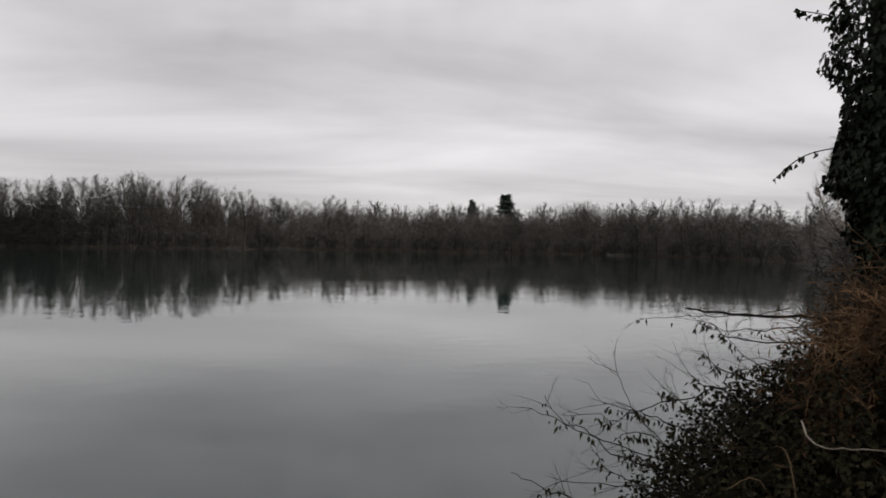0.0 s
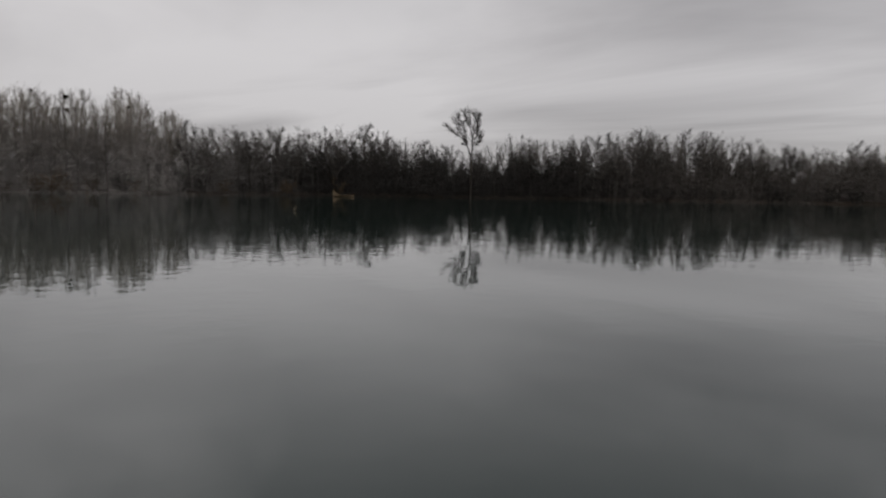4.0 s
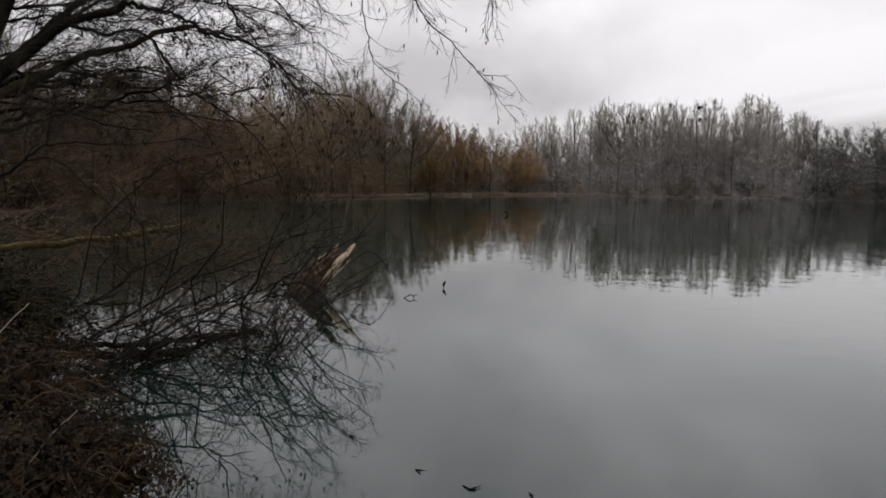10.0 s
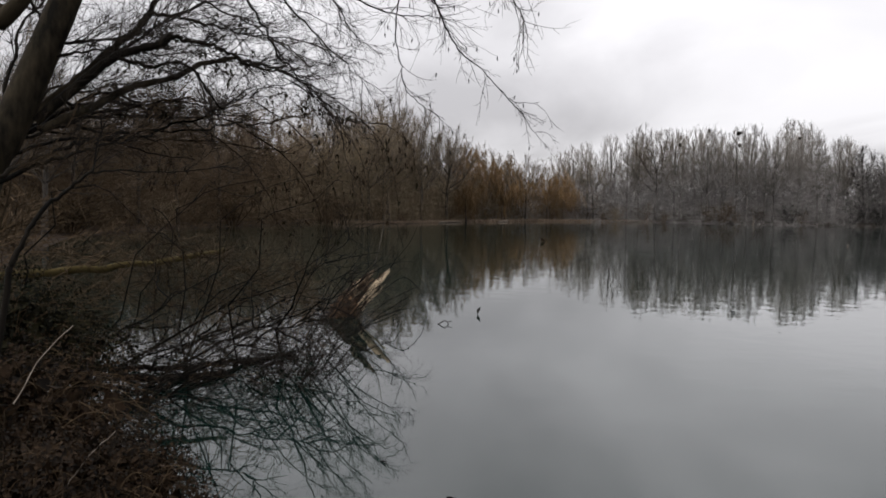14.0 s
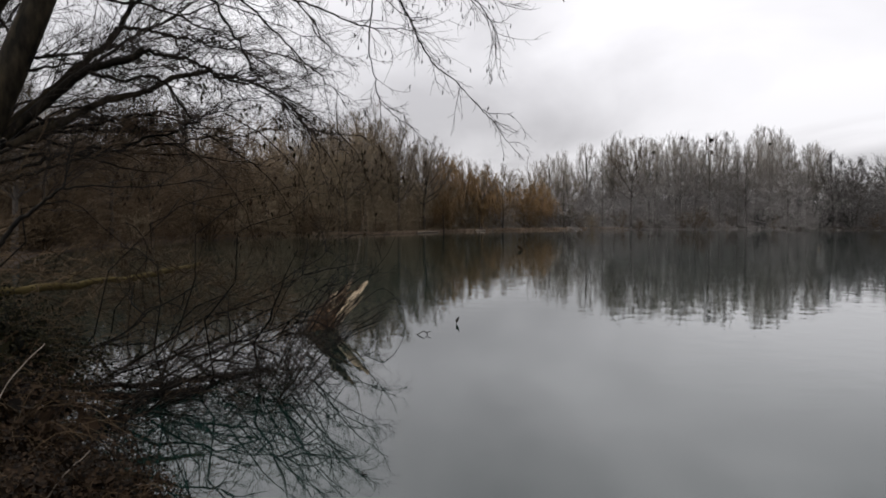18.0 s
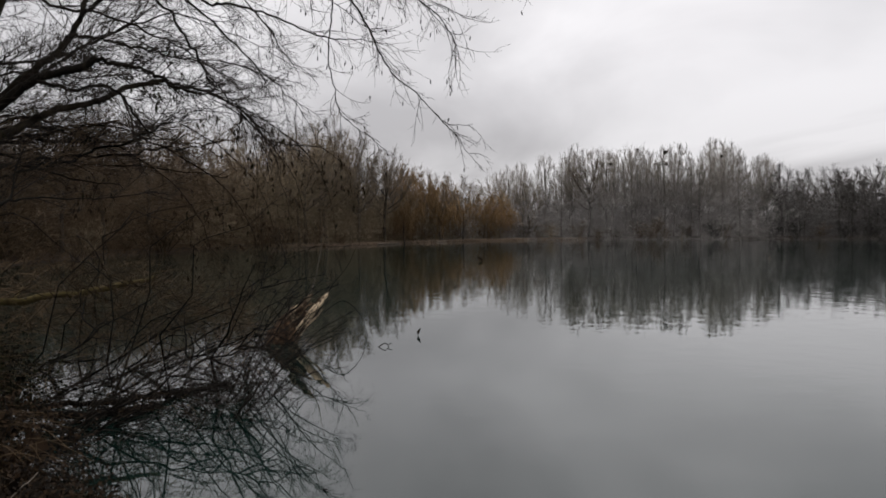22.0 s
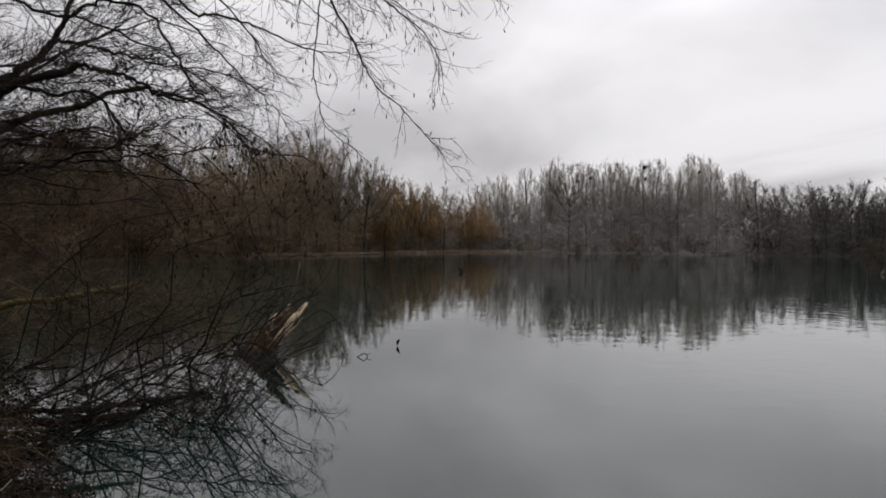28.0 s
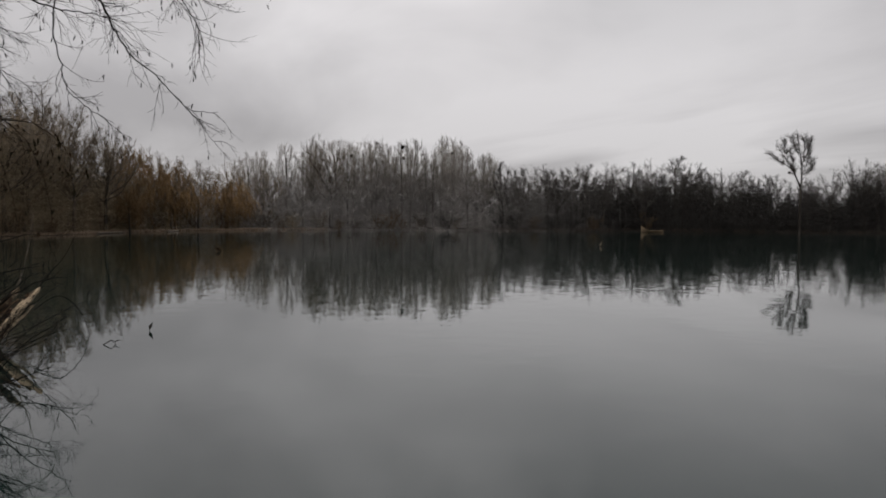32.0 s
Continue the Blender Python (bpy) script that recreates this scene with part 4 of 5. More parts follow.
ALDER_LIMBS = [
    ([(118.9, 8.99, 3.31), (116.6, 9.04, 3.67), (115.0, 9.08, 3.92), (113.1, 9.13, 4.26), (111.2, 9.17, 4.57), (110.2, 9.21, 4.90), (109.2, 9.25, 5.34), (107.2, 9.30, 5.88)], 0.072, 0.030, 26, 1.30),
    ([(118.3, 8.99, 3.32), (115.4, 8.96, 3.77), (113.9, 8.93, 4.00), (112.6, 8.90, 4.14), (111.2, 8.86, 4.22), (110.0, 8.83, 4.27), (109.1, 8.80, 4.39)], 0.078, 0.050, 12, 0.90),
    ([(109.2, 8.80, 4.38), (108.0, 8.85, 4.36), (106.4, 8.90, 4.35), (105.1, 8.95, 4.28), (103.6, 9.00, 4.15), (101.7, 9.05, 4.12), (99.5, 9.10, 4.02), (97.2, 9.15, 3.72), (96.2, 9.20, 3.50)], 0.028, 0.005, 24, 0.90),
    ([(117.9, 9.00, 3.23), (116.1, 9.02, 3.40), (114.3, 9.05, 3.55), (112.6, 9.08, 3.75), (110.8, 9.11, 3.87), (108.8, 9.14, 3.97), (107.2, 9.17, 4.14), (104.6, 9.20, 4.27)], 0.066, 0.036, 16, 1.00),
    ([(104.7, 9.20, 4.26), (103.0, 9.25, 4.23), (100.8, 9.30, 4.15), (98.8, 9.35, 3.96), (97.4, 9.40, 3.76)], 0.020, 0.005, 20, 0.90),
    ([(111.0, 9.10, 4.66), (109.6, 9.17, 4.71), (108.0, 9.24, 4.71), (106.8, 9.31, 4.68), (105.1, 9.38, 4.66), (103.0, 9.46, 4.63), (100.4, 9.53, 4.65), (98.1, 9.60, 4.58)], 0.024, 0.006, 26, 1.00),
    ([(117.0, 9.10, 4.21), (115.0, 9.24, 4.32), (113.1, 9.38, 4.39), (111.0, 9.52, 4.55), (108.0, 9.66, 4.93), (105.1, 9.80, 5.31)], 0.020, 0.007, 24, 1.20),
    ([(117.3, 8.90, 4.01), (116.1, 9.02, 4.10), (114.3, 9.14, 4.21), (112.0, 9.26, 4.26), (109.2, 9.38, 4.27), (107.2, 9.50, 4.39)], 0.018, 0.006, 20, 1.10),
    ([(112.9, 8.90, 4.09), (111.8, 8.85, 4.05), (110.4, 8.81, 4.01), (108.8, 8.77, 4.08), (107.4, 8.73, 3.97), (106.7, 8.68, 3.78), (105.7, 8.64, 3.58), (105.0, 8.60, 3.50)], 0.024, 0.007, 20, 0.80),
    ([(121.3, 8.19, 2.59), (120.3, 8.28, 2.69), (118.6, 8.37, 2.80), (116.9, 8.45, 2.89), (115.1, 8.54, 2.99), (113.2, 8.63, 3.08), (110.9, 8.71, 3.02), (107.6, 8.80, 2.95)], 0.030, 0.006, 18, 0.80),
    ([(121.3, 8.59, 2.57), (118.6, 8.66, 2.83), (116.5, 8.72, 3.01), (115.1, 8.79, 3.10), (113.2, 8.85, 3.14), (111.2, 8.92, 3.20), (109.7, 8.98, 3.32), (108.0, 9.04, 3.44), (106.0, 9.11, 3.57), (104.3, 9.17, 3.74), (102.1, 9.24, 3.91), (99.9, 9.30, 4.05)], 0.026, 0.005, 26, 0.80),
    ([(118.3, 8.99, 3.24), (115.8, 9.12, 3.32), (113.2, 9.25, 3.25), (110.5, 9.37, 3.33), (108.0, 9.50, 3.37), (105.1, 9.62, 3.46), (103.0, 9.75, 3.52), (100.8, 9.88, 3.60), (98.1, 10.00, 3.72)], 0.020, 0.005, 26, 0.80),
    ([(110.2, 9.20, 4.90), (108.8, 9.18, 5.12), (107.2, 9.15, 5.25), (104.3, 9.13, 5.16), (102.8, 9.11, 4.80), (101.7, 9.09, 4.46), (100.6, 9.07, 4.20), (99.2, 9.05, 3.98), (97.9, 9.02, 3.73), (96.3, 9.00, 3.50)], 0.024, 0.004, 16, 0.70),
    ([(115.7, 9.20, 5.03), (112.3, 9.28, 5.47), (108.4, 9.37, 5.67), (104.3, 9.46, 5.51), (100.8, 9.54, 5.16), (98.6, 9.63, 4.77), (96.3, 9.72, 4.46), (94.5, 9.80, 4.15)], 0.030, 0.004, 17, 0.90),
    ([(114.9, 9.30, 5.40), (110.8, 9.40, 6.03), (105.1, 9.50, 6.15), (100.8, 9.60, 5.84), (97.7, 9.70, 5.40), (95.4, 9.80, 4.84)], 0.032, 0.004, 17, 0.90),
    ([(116.2, 9.00, 4.71), (114.6, 9.08, 5.09), (111.9, 9.17, 5.05), (108.8, 9.26, 5.01), (105.5, 9.34, 4.89), (103.0, 9.43, 4.74), (99.9, 9.52, 4.43), (97.2, 9.60, 4.02)], 0.026, 0.004, 16, 0.90),
    ([(119.9, 9.19, 3.41), (118.2, 9.34, 3.84), (117.5, 9.50, 4.41), (118.5, 9.64, 4.81), (119.5, 9.79, 5.21)], 0.030, 0.010, 22, 1.10),
    ([(121.0, 9.39, 3.04), (119.6, 9.59, 3.99), (119.2, 9.79, 4.43), (117.8, 10.00, 4.85), (116.0, 10.20, 5.45)], 0.026, 0.008, 24, 1.10),
    ([(116.8, 9.20, 3.65), (114.7, 9.44, 3.51), (111.6, 9.68, 3.65), (108.4, 9.92, 3.81), (105.5, 10.16, 3.60), (103.4, 10.40, 3.51)], 0.022, 0.006, 24, 0.90),
    ([(113.9, 9.40, 4.06), (110.8, 9.56, 4.56), (107.6, 9.72, 4.95), (103.8, 9.88, 5.29), (99.9, 10.04, 5.16), (96.3, 10.20, 4.93)], 0.020, 0.004, 16, 0.90),
    ([(118.6, 9.39, 3.29), (115.8, 9.56, 3.58), (113.2, 9.72, 3.69), (110.9, 9.88, 3.67), (108.0, 10.04, 3.84), (105.1, 10.20, 3.80)], 0.034, 0.006, 19, 0.75),
    ([(118.6, 9.19, 3.21), (115.8, 9.44, 3.40), (113.2, 9.68, 3.53), (109.3, 9.92, 3.55), (105.1, 10.16, 3.65), (101.7, 10.40, 3.62)], 0.030, 0.005, 20, 0.75),
    ([(119.0, 9.29, 3.18), (116.5, 9.42, 3.49), (114.3, 9.54, 3.77), (112.0, 9.66, 3.73), (110.1, 9.78, 3.61), (108.0, 9.90, 3.54)], 0.028, 0.006, 19, 0.75),
    ([(121.0, 9.39, 2.85), (118.3, 9.63, 3.07), (115.1, 9.86, 3.24), (111.7, 10.10, 3.22), (108.5, 10.33, 3.31), (104.3, 10.57, 3.27), (99.9, 10.80, 3.21)], 0.026, 0.005, 20, 0.75),
    ([(121.0, 9.79, 3.00), (118.6, 10.03, 3.25), (116.2, 10.28, 3.34), (113.6, 10.52, 3.49), (110.9, 10.76, 3.69), (107.6, 11.00, 3.80)], 0.028, 0.005, 20, 0.80),
    ([(119.6, 9.79, 3.45), (118.2, 9.99, 3.67), (116.8, 10.20, 3.93), (115.0, 10.40, 3.88), (112.8, 10.60, 4.07), (110.1, 10.80, 4.02)], 0.026, 0.005, 16, 0.75),
]
alder_limbs = []
for places, r0, r1, count, length in ALDER_LIMBS:
    low = places[-1][2] < 3.9 and places[1][2] < 4.0
    alder_limbs.append(limb(alder, base, [spot(*q) for q in places], r0 * (.78 if r0 > .05 else 1), r1 * (.8 if r0 > .05 else 1), rng, int(count * 1.25), length * .85, TOWARD_LAKE * 0.25, -0.005, start=0.06, forks=8, r=0.0068, crook=.22 if r0 > .05 else .6, mat=M_RUSSET if low else None))

# catkin boughs that hang over the standing point
boughs = [
    ([(110, 6.6, 5.6), (105, 5.2, 4.4), (101.5, 4.4, 3.79), (99.6, 4.31, 3.75), (96.9, 4.3, 3.71), (94.0, 4.29, 3.63), (91.6, 4.29, 3.57), (89.5, 4.29, 3.57), (87.3, 4.28, 3.54)], .011, .0018, 26, .42),
    ([(98, 4.8, 5.0), (93.6, 4.3, 4.5), (91.6, 4.29, 4.09), (90.4, 4.29, 3.91), (89.6, 4.29, 3.79), (88.8, 4.29, 3.69), (87.7, 4.28, 3.52), (86.9, 4.29, 3.41), (86.0, 4.28, 3.32), (84.6, 4.28, 3.25), (83.3, 4.28, 3.14), (81.9, 4.27, 3.05), (79.8, 4.28, 3.05)], .010, .0014, 22, .27),
    ([(83.3, 4.28, 3.14), (82.1, 4.28, 3.04), (81.2, 4.27, 2.97), (80.6, 4.28, 2.90), (80.0, 4.27, 2.84)], .003, .0012, 8, .16),
    ([(93, 4.6, 5.0), (90.6, 4.3, 4.4), (90.8, 4.29, 4.10), (91.2, 4.29, 3.90), (91.3, 4.29, 3.74), (91.6, 4.29, 3.56), (91.6, 4.29, 3.39), (91.2, 4.29, 3.26), (90.9, 4.29, 3.14), (90.1, 4.29, 3.07), (88.9, 4.29, 3.00), (87.6, 4.28, 2.94)], .007, .0013, 18, .26),
    ([(93, 4.6, 4.9), (88.5, 4.28, 4.09), (86.5, 4.29, 3.94), (84.6, 4.28, 3.83), (82.6, 4.28, 3.71), (81.5, 4.28, 3.58), (81.3, 4.28, 3.48)], .008, .0014, 22, .34),
    ([(90, 4.5, 4.6), (84.8, 4.28, 4.10), (81.5, 4.28, 4.01), (78.5, 4.27, 3.96), (76.0, 4.26, 3.97)], .006, .0012, 15, .26),
    ([(95, 4.6, 4.7), (90.1, 4.29, 4.11), (88.1, 4.28, 3.96), (85.6, 4.28, 3.92), (83.0, 4.28, 3.80), (80.3, 4.27, 3.69)], .006, .0012, 20, .34),
]
catkin = Shape()
catkin.tube([Vector((0, 0, 0)), Vector((0.001, 0, -0.008)), Vector((0.002, 0.001, -0.020)), Vector((0.001, 0.001, -0.030))], [0.001, 0.0038, 0.0036, 0.0012], 5)
catkin_mesh = catkin.mesh("catkin", M_DARK_BARK)


def curl(p, d, length, steps):
    """A twig that bends steadily to one side and dips under its weight."""
    bend, dip = unit(rng) * rng.uniform(.06, .18), rng.uniform(-.17, .02)
    pts = [p.copy()]
    for k in range(steps):
        d = (d + bend + unit(rng) * .07 + Vector((0, 0, dip if k < steps * .65 else -.6 * dip))).normalized()
        pts.append(pts[-1] + d * (length / steps))
    return pts


def catkin_bough(places, r0, r1, count, reach):
    """A thin bough with curved drooping twigs, catkins at their ends."""
    line = [p - base for p in smooth_line([spot(*q) for q in places], 5)]
    line = [line[0]] + [p + unit(rng) * .006 for p in line[1:]]
    wood, twigs = Shape(), Shape()
    n = len(line) - 1
    wood.tube(line, [r0 + (r1 - r0) * i / n for i in range(n + 1)], 5)
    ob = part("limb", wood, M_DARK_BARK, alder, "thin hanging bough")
    ends = []
    for _ in range(count):
        p, d = along(line, rng.uniform(.18, 1))
        l2 = curl(p, sprout(rng, d, rng.uniform(15, 55)), reach * rng.uniform(.5, 1.25), 9)
        twigs.tube(l2, [.0021 - .00014 * i for i in range(10)], 3)
        ends.append(l2[-1])
        for _n in range(4):
            q, f = along(l2, rng.uniform(.15, .95))
            l3 = curl(q, sprout(rng, f, rng.uniform(20, 55)), reach * rng.uniform(.15, .45), 6)
            twigs.tube(l3, [.0013 - .0001 * i for i in range(7)], 3)
            if rng.random() < .3:
                ends.append(l3[-1])
    tagged(part("twig_spray", twigs, M_ALDER, ob, "fine curved leafless twigs"), kind="stuff")
    for q in ends:
        if rng.random() < .2:
            c = new("catkin", catkin_mesh)
            c.parent, c.location = ob, q
            c.rotation_euler = (rng.uniform(-.3, .3), rng.uniform(-.3, .3), rng.uniform(0, 6))


for places, r0, r1, count, length in boughs:
    catkin_bough(places, r0, r1, count, length)
for _ in range(6):
    a0, a1 = rng.uniform(91, 102), rng.uniform(84, 95)
    z0, z1 = rng.uniform(4.0, 4.7), rng.uniform(3.6, 4.0)
    catkin_bough([(a0, 5.2, z0 + .3), (a0 * .6 + a1 * .4, 4.9, (z0 + z1) / 2 + .25), (a1 + 1.5, 4.7, z1 + .1), (a1, 4.6, z1)], .006, .0012, 14, .28)


# ---------------------------------------------------------------- brush standing and lying in the shallows
def hanging_leaf(mat):
    s = Shape()
    d, n = Vector((0.1, 0, -1)), Vector((1, 0, 0.2))
    s.leaf(Vector((0, 0, 0)), d, n, 0.055, 0.016)
    s.leaf(Vector((0.004, 0.003, 0)), Vector((-0.1, 0.25, -1)).normalized(), Vector((0, 1, 0.2)), 0.045, 0.013)
    return s.mesh("dead_leaf", mat)


leaf_mesh = hanging_leaf(M_DEAD_LEAF)
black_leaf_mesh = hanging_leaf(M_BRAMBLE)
rng = random.Random(95)
for ob, line in alder_limbs[2:8]:
    for _ in range(9):
        p, _d = along(line, rng.uniform(.4, 1))
        p = p + Vector((rng.uniform(-.4, .4), rng.uniform(-.4, .4), -rng.uniform(0, .45)))
        for _n in range(rng.choice((1, 2, 3))):
            c = new("dead_leaf", black_leaf_mesh)
            c.parent, c.location = ob, p + unit(rng) * .05
            c.rotation_euler = (rng.uniform(-.5, .5), rng.uniform(-.5, .5), rng.uniform(0, 6))
            c.scale = (1.8, 1.8, rng.uniform(1.2, 2.4))
HANGING = [
    [(100.8, 9.20, 4.06), (98.1, 9.30, 3.81), (95.8, 9.40, 3.39), (94.4, 9.50, 2.95), (93.7, 9.60, 2.33)],
    [(99.0, 9.20, 4.01), (95.8, 9.35, 3.72), (93.5, 9.50, 3.41), (92.1, 9.65, 2.97), (91.6, 9.80, 2.50)],
    [(103.4, 9.30, 3.77), (99.9, 9.43, 3.44), (97.6, 9.55, 3.01), (96.6, 9.68, 2.56), (96.2, 9.80, 2.09)],
    [(105.1, 9.30, 3.50), (101.2, 9.43, 3.14), (99.0, 9.55, 2.70), (98.0, 9.68, 2.32), (97.8, 9.80, 1.92)],
    [(108.0, 9.30, 3.47), (105.1, 9.42, 3.19), (103.0, 9.55, 2.84), (101.6, 9.68, 2.39), (101.2, 9.80, 2.00)],
    [(98.1, 9.40, 3.68), (95.4, 9.50, 3.56), (92.6, 9.60, 3.54), (90.7, 9.70, 3.29), (90.2, 9.80, 2.98)],
    [(111.2, 9.00, 3.20), (109.7, 9.06, 3.12), (109.3, 9.13, 2.92), (109.9, 9.20, 2.65)],
]
for places in HANGING:
    ob, line = limb(alder, alder.location.copy(), [spot(*q) for q in places], .008, .002, rng, 15, .42, None, -.03, .15, 5, 5, .0036, M_RUSSET, 2, .8)
    for _ in range(17):
        p, _d = along(line, rng.uniform(.3, 1))
        p = p + Vector((rng.uniform(-.25, .25), rng.uniform(-.25, .25), -rng.uniform(0, .25)))
        for _n in range(rng.choice((1, 2))):
            c = new("dead_leaf", leaf_mesh if rng.random() < .6 else black_leaf_mesh)
            c.parent, c.location = ob, p + unit(rng) * .03
            c.rotation_euler = (rng.uniform(-.5, .5), rng.uniform(-.5, .5), rng.uniform(0, 6))
            c.scale = (1.5, 1.5, rng.uniform(1.0, 2.0))
rng = random.Random(101)
base = spot(107, 10.6, -0.05)
brush = thing("drowned_brush", base, "fallen tangle of brown leafless branches in the shallows", "shrub")
for k in range(26):
    a0, d0 = rng.uniform(99, 119), rng.uniform(9.0, 12.6)
    reach = rng.uniform(0.8, 2.8) * (1 if rng.random() < .72 else -.6)
    a1 = max(a0 - math.degrees(reach / d0), rng.uniform(95.5, 99))
    z1 = rng.uniform(0.05, .8) if rng.random() < .8 else rng.uniform(.8, 2.0)
    d1 = d0 + rng.uniform(-1.0, 1.2)
    mid = spot((a0 + a1) / 2 + rng.uniform(-1.5, 1.5), (d0 + d1) / 2, z1 * rng.uniform(.35, .65) + rng.uniform(0, .15))
    ob, line = limb(brush, base, [spot(a0, d0, -0.15), mid, spot(a1, d1, z1)], rng.uniform(.007, .022), .004, rng, 7, .6, None, rng.uniform(-.06, .03), .1, 5, 5, .0048, M_RUSSET if k % 3 == 0 else M_ALDER, crook=3.0)
    for _ in range(2):
        p, _d = along(line, rng.uniform(.5, 1))
        c = new("dead_leaf", leaf_mesh)
        c.parent, c.location = ob, p
        c.rotation_euler = (rng.uniform(-.5, .5), rng.uniform(-.5, .5), rng.uniform(0, 6))
# tall arching shoots with drooping twigs and dead leaves
for k in range(9):
    a0, d0 = rng.uniform(104, 122), rng.uniform(9.0, 13.0)
    a1, d1, z1 = rng.uniform(95, 112), d0 + rng.uniform(-.5, 1.5), rng.uniform(1.5, 3.0)
    way_up = [spot(a0, d0, -0.1), spot(a0 * .65 + a1 * .35, d0, z1 * .75), spot(a1, d1, z1)]
    if k % 2:
        way_up = [spot(a0, d0, -0.1), spot(a0 - 1, d0, z1 * .7), spot(a0 * .7 + a1 * .3, d0, z1), spot((a0 + a1) / 2, d1, z1 * .85), spot(a1, d1, rng.uniform(.3, 1.5))]
    ob, line = limb(brush, base, way_up, .014, .003, rng, 12, .75, None, -.10, .35, 6, 5, .0042, M_RUSSET, crook=4.0)
    for _ in range(5):
        p, _d = along(line, rng.uniform(.4, 1))
        c = new("dead_leaf", leaf_mesh)
        c.parent, c.location = ob, p + Vector((rng.uniform(-.15, .15), rng.uniform(-.15, .15), -rng.uniform(0, .3)))
        c.rotation_euler = (rng.uniform(-.5, .5), rng.uniform(-.5, .5), rng.uniform(0, 6))
        c.scale = (1.5, 1.5, rng.uniform(1.2, 2.2))
# the body of the tangle: crooked shoots without number
mass = Shape()
for _ in range(1450):
    a, d = 98.5 + 24 * rng.random() ** .85, rng.uniform(10.5, 15)
    p = spot(a, d, rng.uniform(.55, .95 + .9 * min(1, (a - 97) / 10))) - base
    e = unit(rng, .6) + TOWARD_LAKE * .4 + Vector((0, 0, .2))
    mass.tube(course(rng, p, e, rng.uniform(.3, 1.1), 3, .38, -.08), [.007, .006, .005, .002], 3)
tagged(part("twig_mass", mass, M_RUSSET, brush, "dense crooked brown shoots"), kind="stuff")
drift = Shape()
for _ in range(400):
    a = 96.8 + 16 * rng.random() ** 1.2
    p = spot(a, 10.3 + (106 - a) * .12 + rng.gauss(0, .8), rng.uniform(-.02, .30)) - base
    drift.tube(course(rng, p, unit(rng, .35) + Vector((0, 0, .12)), rng.uniform(.2, .8), 4, .42, -.02), [.007, .006, .005, .003, .0015], 3)
tagged(part("debris", drift, M_ALDER, brush, "black wet twigs matted along the waterline"), kind="stuff")
# low shoots that reach out past the snag
for a0, d0, a1, d1, z1 in ((97, 10.4, 92.0, 10.0, 1.0), (98, 11, 92.6, 10.6, .7), (99, 9.6, 93.4, 9.4, .9), (100, 9.2, 95, 8.9, 1.1), (103, 8.8, 97, 8.4, .9), (97.5, 12, 91.2, 12.2, .6), (96, 12.6, 90.6, 12.9, .9),
                           (98, 10.2, 93.5, 9.8, 1.3), (99, 10.8, 94, 10.8, 1.5), (100, 10, 95, 10.2, 1.7), (101, 9.4, 96, 9.2, 1.4), (102, 10.5, 97, 10.4, 1.9),
                           (97, 9.8, 93.0, 9.6, .5), (98.5, 13.6, 94.6, 13.9, .9), (98, 14.6, 94.0, 14.4, .7), (97.5, 13.2, 93.4, 13.5, .5), (97.8, 14, 95.2, 13.8, 1.3), (96.8, 14.3, 92.8, 14.0, .35), (99, 13.4, 95.6, 13.4, 1.6), (98.6, 14.8, 96, 14.5, .4), (99, 9.0, 94.5, 8.7, .6), (101, 8.6, 96.5, 8.3, .5), (104, 8.4, 99, 8.0, .8)):
    limb(brush, base, [spot(a0, d0, -.1), spot((a0 + a1) / 2 - .7, (d0 + d1) / 2, z1 * .7), spot(a1 - 1.4, d1, z1 * 1.1)], .010, .003, rng, 9, .46, None, -.02, .2, 4, 5, .004)



def crooked_branch(places, r0, seed, forks=7, reach=.8):
    """A fallen branch with knees and antler-like side branches, propped on the lake bed."""
    rng = random.Random(seed)
    pts = smooth_line([spot(*q) for q in places], 4)
    base = pts[0].copy()
    root = thing("fallen_branch", base, "crooked black wet branch lying over the shallows", "branch", "fallen branches")
    line = [pts[0] - base] + [p - base + unit(rng) * .05 for p in pts[1:]]
    wood = Shape()
    n = len(line) - 1
    wood.tube(line, [r0 * (1 - .8 * i / n) for i in range(n + 1)], 6)
    for k in range(forks):
        p, d = along(line, rng.uniform(.15, 1))
        side = sprout(rng, d, rng.uniform(30, 75))
        side.z *= .6
        l2 = course(rng, p, side, reach * rng.uniform(.5, 1.2), 6, .42, -.05)
        r2 = r0 * rng.uniform(.35, .65)
        arm = Shape()
        arm.tube(l2, [r2 * (1 - .13 * i) for i in range(7)], 4)
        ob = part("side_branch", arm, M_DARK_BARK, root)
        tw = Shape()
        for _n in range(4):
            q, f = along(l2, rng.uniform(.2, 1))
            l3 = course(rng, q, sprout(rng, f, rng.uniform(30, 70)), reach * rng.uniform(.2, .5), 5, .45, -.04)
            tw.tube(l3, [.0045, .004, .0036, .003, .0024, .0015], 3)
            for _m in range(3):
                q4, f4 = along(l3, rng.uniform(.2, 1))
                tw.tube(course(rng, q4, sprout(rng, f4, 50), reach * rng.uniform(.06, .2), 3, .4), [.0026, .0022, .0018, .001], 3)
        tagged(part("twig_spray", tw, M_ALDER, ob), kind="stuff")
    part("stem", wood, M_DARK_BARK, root)


